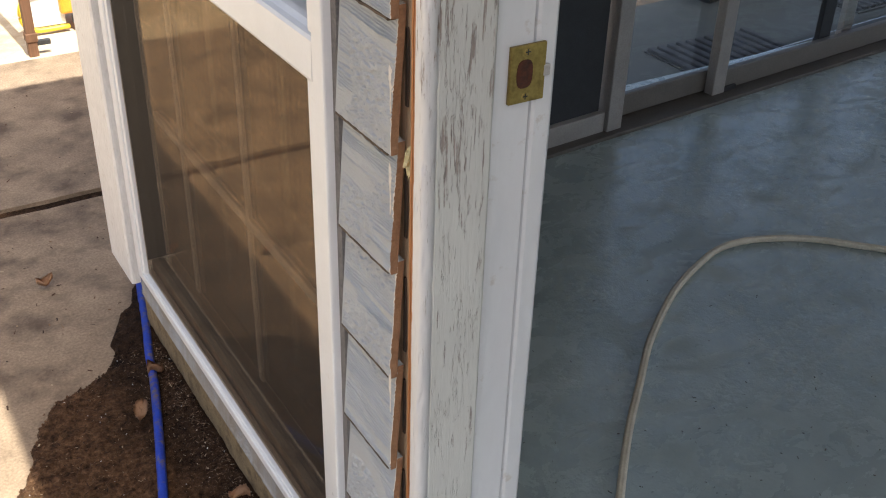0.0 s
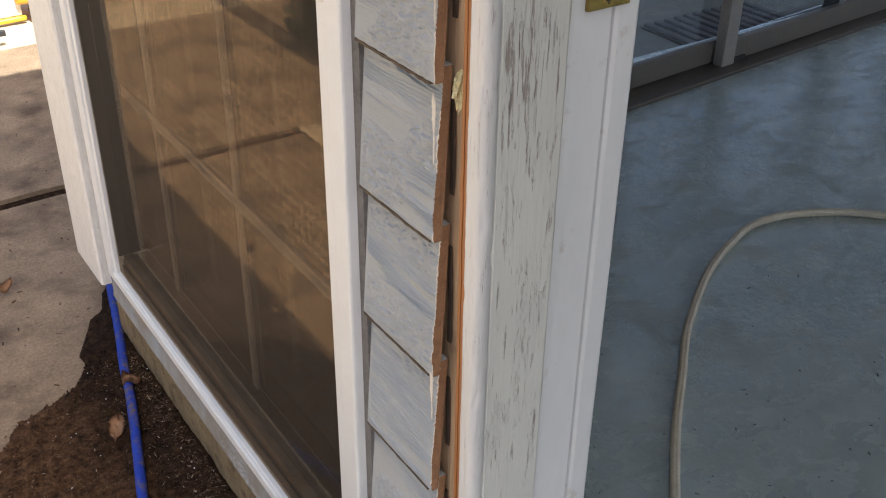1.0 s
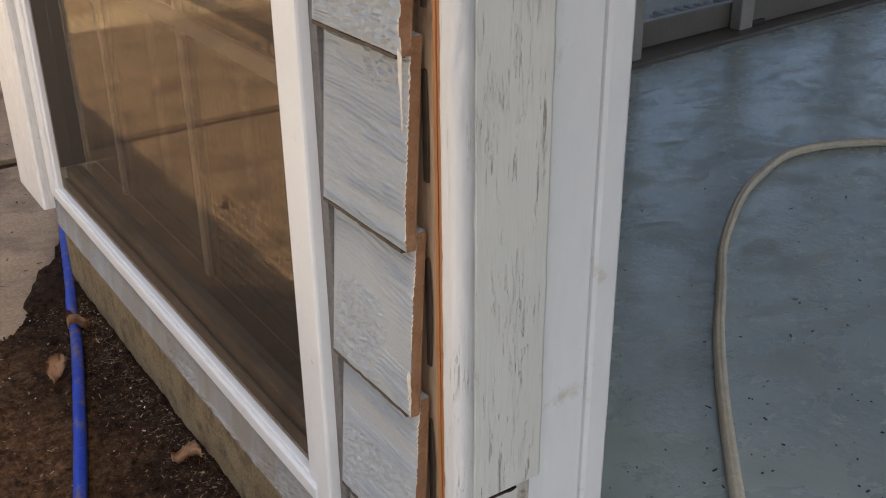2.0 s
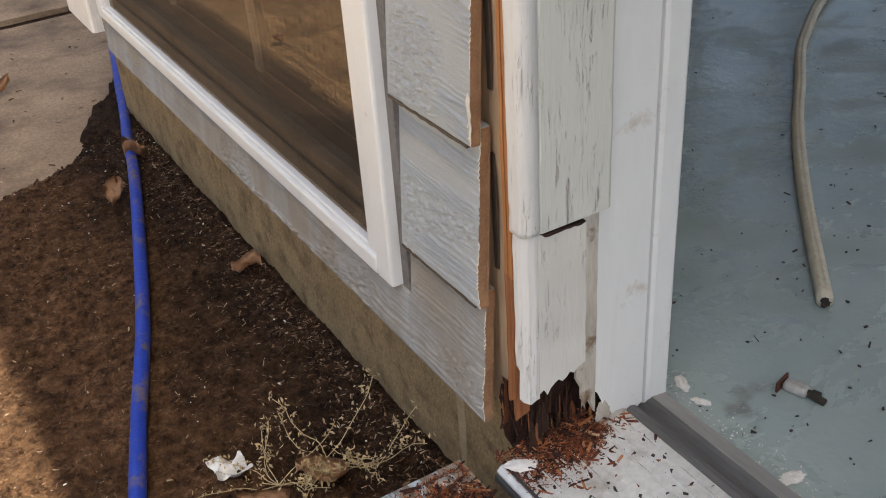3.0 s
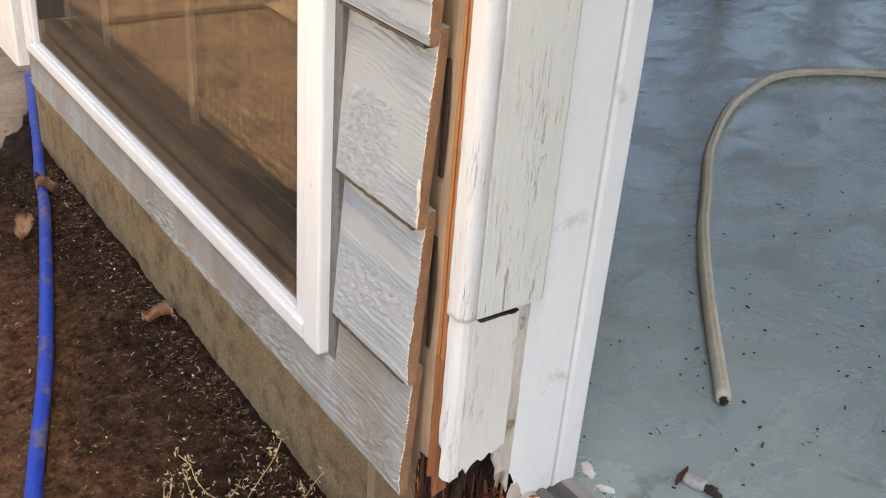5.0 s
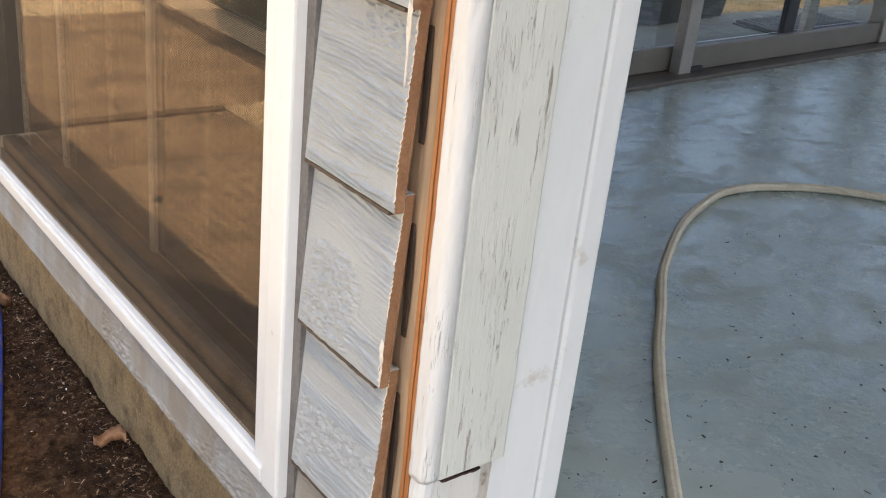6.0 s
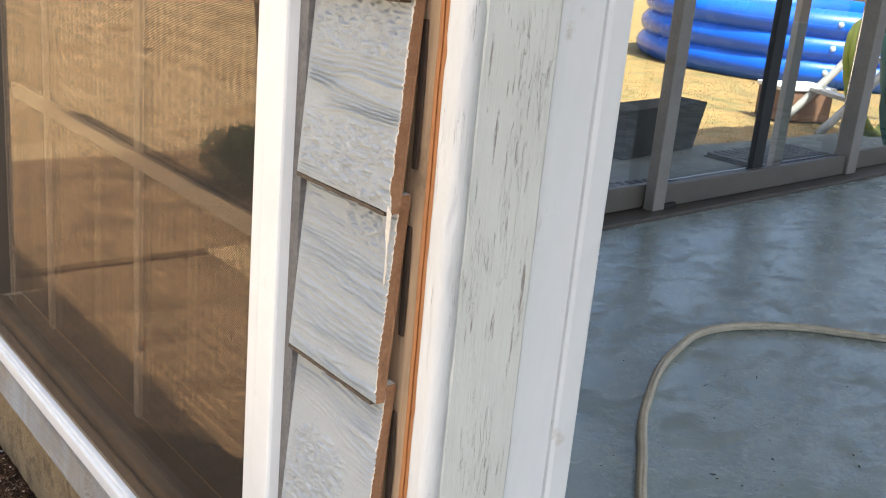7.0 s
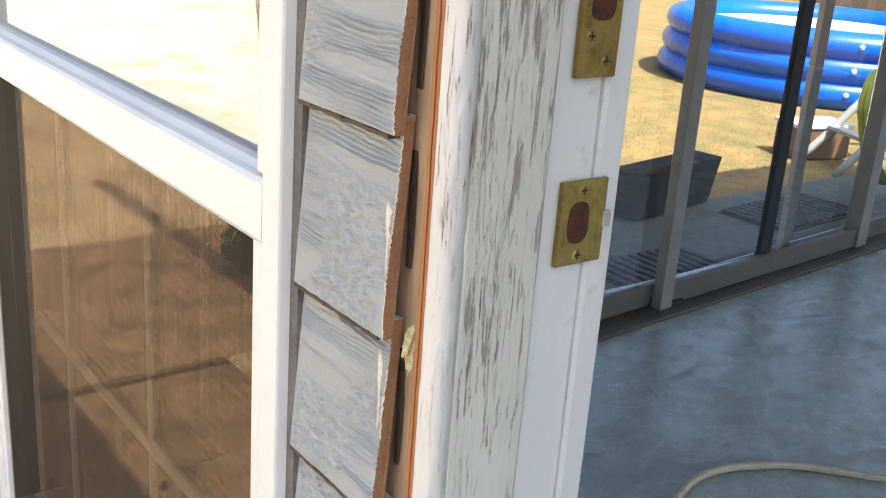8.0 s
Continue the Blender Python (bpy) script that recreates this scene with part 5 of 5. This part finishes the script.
shards("soil_litter", scatter(8000, lambda: (RNG.uniform(-0.42, 0.03), RNG.uniform(0.03, 1.2)), ground_height), LITTER,
       "twigs, bark crumbs and leaf litter on the soil", "leaf litter", RNG, lambda r: (r.uniform(0.002, 0.010) * (2.2 if r.random() < 0.05 else 1), r.uniform(0.0004, 0.0013) * (2.5 if r.random() < 0.12 else 1)), 0.6)
shards("soil_litter", scatter(3000, lambda: (0.026 - abs(RNG.gauss(0, 0.035)), RNG.uniform(0.06, 1.2)), ground_height), STRAW_LITTER,
       "dry straw and bark gathered along the foundation", "leaf litter", RNG, lambda r: ((r.uniform(0.002, 0.012), r.uniform(0.0004, 0.0014)) if r.random() < 0.86 else (r.uniform(0.003, 0.009), r.uniform(0.0015, 0.004))), 0.3)
shards("soil_clods", scatter(3200, lambda: (RNG.uniform(-0.45, 0.03), RNG.uniform(0.03, 1.25)), ground_height), SOIL,
       "small clods of dark earth", "soil", RNG, lambda r: (r.uniform(0.002, 0.009), r.uniform(0.002, 0.007)), 0.8)
shards("patio_litter", scatter(420, lambda: (RNG.uniform(-1.2, 0.5), RNG.uniform(0.9, 2.9)), lambda x, y: GROUND - (0.013 if y < 1.93 else 0.007)), LITTER,
       "crumbs of leaf and dirt on the concrete patio", "leaf litter", RNG, lambda r: (r.uniform(0.003, 0.016), r.uniform(0.002, 0.006)), 0.3)
shards("white_grit", scatter(70, lambda: (RNG.uniform(-0.42, 0.03), RNG.uniform(0.05, 1.2)), ground_height), PAINT_CHIP,
       "tiny pale chips of paint on the soil", "paint flakes", RNG, lambda r: (r.uniform(0.001, 0.005), r.uniform(0.001, 0.003)), 0.5)


def dead_leaf(x, y, z, size, turn, curl, seed, label):
    """A curled dry leaf with a toothed outline."""
    bm = bmesh.new()
    n, rows = 18, []
    for i in range(n + 1):
        s = i / n
        half = size * 0.36 * math.sin(math.pi * min(1, s * 0.97 + 0.02)) ** 1.1 * (1 + 0.40 * noise.noise(Vector((s * 9, seed, 0))) + (0.09 if i % 2 else -0.08))
        row = []
        for k in range(7):
            v = (k - 3) / 3
            h = curl * size * (v * v * 0.6 + 0.35 * math.sin(s * 5 + seed)) + 0.06 * size * noise.noise(Vector((s * 4, v * 3, seed))) + 0.05 * size * noise.noise(Vector((s * 13, v * 8, seed))) - (0.02 * size if k == 3 else 0)
            row.append(bm.verts.new((size * (s - 0.5), half * v, h + 0.012 * size)))
        rows.append(row)
    for a, b in zip(rows, rows[1:]):
        for k in range(6):
            bm.faces.new((a[k], a[k + 1], b[k + 1], b[k]))
    bmesh.ops.solidify(bm, geom=bm.faces[:], thickness=0.00025)
    low = min(v.co.z for v in bm.verts)
    for v in bm.verts:
        v.co.z -= low
    ob = single("dead_leaf", bm, LEAF, label, "leaf", "", "fallen leaves", True)
    ob.matrix_world = pose(x, y, z + 0.075 * size, 0, 0, turn)


for x, y, size, turn, curl, label in ((-0.087, 0.953, 0.048, 60, 0.5, "curled reddish dead leaf beside the hose"), (-0.016, 1.070, 0.042, 20, 0.8, "curled brown dead leaf against the blue hose"), (-0.002, 0.603, 0.045, 140, 0.5, "pale brown dead leaf by the foundation"),
                                      (-0.173, 0.166, 0.096, 24, 0.16, "large pale brown dead leaf by the step"), (-0.088, 0.189, 0.055, 150, 0.4, "brown dead leaf among dry weeds"), (-0.140, 1.585, 0.045, 10, 0.6, "small orange dead leaf on the concrete"), (-0.372, 1.465, 0.03, 80, 0.5, "small orange dead leaf on the concrete")):
    dead_leaf(x, y, ground_height(x, y) if soil_here(x, y) > 0 else GROUND - 0.010, size, turn, curl, x * 40 + y, label)

paper = bmesh.new()
bmesh.ops.create_grid(paper, x_segments=14, y_segments=14, size=0.024)
for v in paper.verts:
    p = v.co * 55
    v.co = Vector((v.co.x * 0.8 + 0.006 * noise.noise(p), v.co.y * 0.7 + 0.005 * noise.noise(p + Vector((9, 0, 0))), 0.012 + 0.016 * noise.noise(p + Vector((0, 7, 0))) + 0.3 * abs(v.co.x)))
low = min(v.co.z for v in paper.verts)
bmesh.ops.translate(paper, verts=paper.verts, vec=(-0.166, 0.260, ground_height(-0.166, 0.260) - low))
bmesh.ops.solidify(paper, geom=paper.faces[:], thickness=0.0006)
single("paper_scrap", paper, PAINT_CHIP, "crumpled white scrap of paper on the soil", "paper")


def weed(x, y, seed, reach):
    """A dead sprawling weed: thin bent stems with tufts of dry leaves."""
    w = thing("dry_weed", "dead straw-coloured weed sprawling beside the step", "weed", (x, y, ground_height(x, y)), 0, "dry weeds")
    rng = random.Random(seed)
    verts, faces = [], []
    for i in range(7):
        a = rng.uniform(0, 6.28)
        pts = [Vector((0, 0, 0))]
        for k in range(5):
            a += rng.uniform(-0.5, 0.5)
            pts.append(pts[-1] + Vector((math.cos(a) * reach / 5, math.sin(a) * reach / 5 * 0.7, rng.uniform(-0.003, 0.014))))
        pts = [Vector((p.x, p.y, max(p.z, 0.002))) for p in pts]
        part("stem", tube(smooth_line(pts, 3), 0.0005, 5), WEED, w)
        for p in pts[2:]:
            for q in range(9):
                c = p + Vector((rng.gauss(0, 0.005), rng.gauss(0, 0.005), abs(rng.gauss(0.003, 0.005))))
                t = Euler((rng.uniform(0, 6), rng.uniform(0, 6), rng.uniform(0, 6))).to_matrix()
                k = len(verts)
                l = rng.uniform(0.0014, 0.0045)
                verts += [c + t @ Vector(u) for u in ((-l, 0, 0), (0, l * 0.4, 0.001), (l, 0, 0), (0, -l * 0.4, 0.001))]
                faces.append((k, k + 1, k + 2, k + 3))
    me = bpy.data.meshes.new("dry_leaves")
    me.from_pydata(verts, [], faces)
    me.materials.append(WEED)
    ob = new("dry_leaves", me)
    ob.parent = w


weed(-0.13, 0.215, 3, 0.10)
weed(-0.07, 0.22, 8, 0.11)
weed(-0.03, 0.17, 15, 0.08)

# ---- tools and bits on the floor ----
tape = thing("tape_measure", "yellow and black tape measure on the painted floor", "tape measure", (0.209, -0.326, 0.0), 38)
prof = [(0.038 * math.copysign(abs(math.cos(a)) ** 0.6, math.cos(a)), 0.034 + 0.034 * math.copysign(abs(math.sin(a)) ** 0.6, math.sin(a))) for a in [2 * math.pi * k / 32 for k in range(32)]]
part("case", prism(prof, [-0.019, -0.017, 0.017, 0.019], lambda u, v, w: (u * (1 if abs(w) < 0.018 else 0.94), w, 0.034 + (v - 0.034) * (1 if abs(w) < 0.018 else 0.94))), YELLOW, tape)
part("grip", prism([(u * 1.03, 0.0005 + v * 0.30) for u, v in prof], [-0.021, 0.021], lambda u, v, w: (u, w, v)), BLACK, tape, "black rubber grip")
part("dial", prism([(0.022 * math.cos(a), 0.042 + 0.022 * math.sin(a)) for a in [2 * math.pi * k / 24 for k in range(24)]], [-0.0225, 0.0225], lambda u, v, w: (u, w, v)), BLACK, tape)
part("blade_hook", box(0.037, 0.046, -0.012, 0.012, 0.002, 0.012, 0.001), STEEL, tape)

latch = thing("door_latch", "small steel door latch lying on the painted floor", "latch", (0.274, -0.112, 0.0), -75)
part("body", box(-0.015, 0.009, -0.007, 0.007, 0.0, 0.010, 0.004), DULL_STEEL, latch)
part("face_plate", box(-0.0175, -0.015, -0.013, 0.008, 0.0, 0.012, 0.001), HOLE, latch, "rusty face plate")
part("spindle", tube([(0.008, 0.0, 0.005), (0.026, -0.002, 0.004)], 0.0036, 8), GRIT, latch, "dark spindle")
part("tab", box(0.009, 0.018, -0.002, 0.010, 0.001, 0.004, 0.001), GRIT, latch)

lean = thing("leaning_post", "rough brown wooden post leaning at the edge of the lawn", "post", (0, 0, 0))
part("shaft", tube([(-1.125, 2.16, -0.17), (-1.103, 2.284, 0.5), (-1.085, 2.388, 1.053), (-1.04, 2.64, 2.4)], 0.045, 14, None, 0.1), BROWN_POST, lean)


def paint_chip(x, y, z, size, seed, label):
    """A thick broken flake of old paint."""
    ob = single("paint_chip", lump(0, 0, size * 0.12, size * 0.62, size * 0.30, size * 0.09, seed, 0.42), PAINT_CHIP, label, "paint chip", "", "paint chips")
    low = min(v.co.z for v in ob.data.vertices)
    ob.matrix_world = pose(x, y, z - low, 0, 0, seed * 50)


paint_chip(0.004, -0.052, on_plate(0.004, 0), 0.024, 3, "thick white paint chip at the corner of the threshold")
paint_chip(0.034, -0.068, on_plate(0.034, 0), 0.012, 2, "small white paint chip on the threshold")
paint_chip(0.062, -0.150, on_plate(0.062, 0), 0.014, 4, "white paint chip on the threshold")
paint_chip(0.196, -0.040, 0.0, 0.018, 5, "cream paint chip on the floor by the jamb")
paint_chip(0.193, -0.070, 0.0, 0.014, 6, "cream paint chip on the floor by the threshold")
paint_chip(0.184, -0.185, 0.0, 0.020, 7, "flat white paint chip on the floor by the threshold")
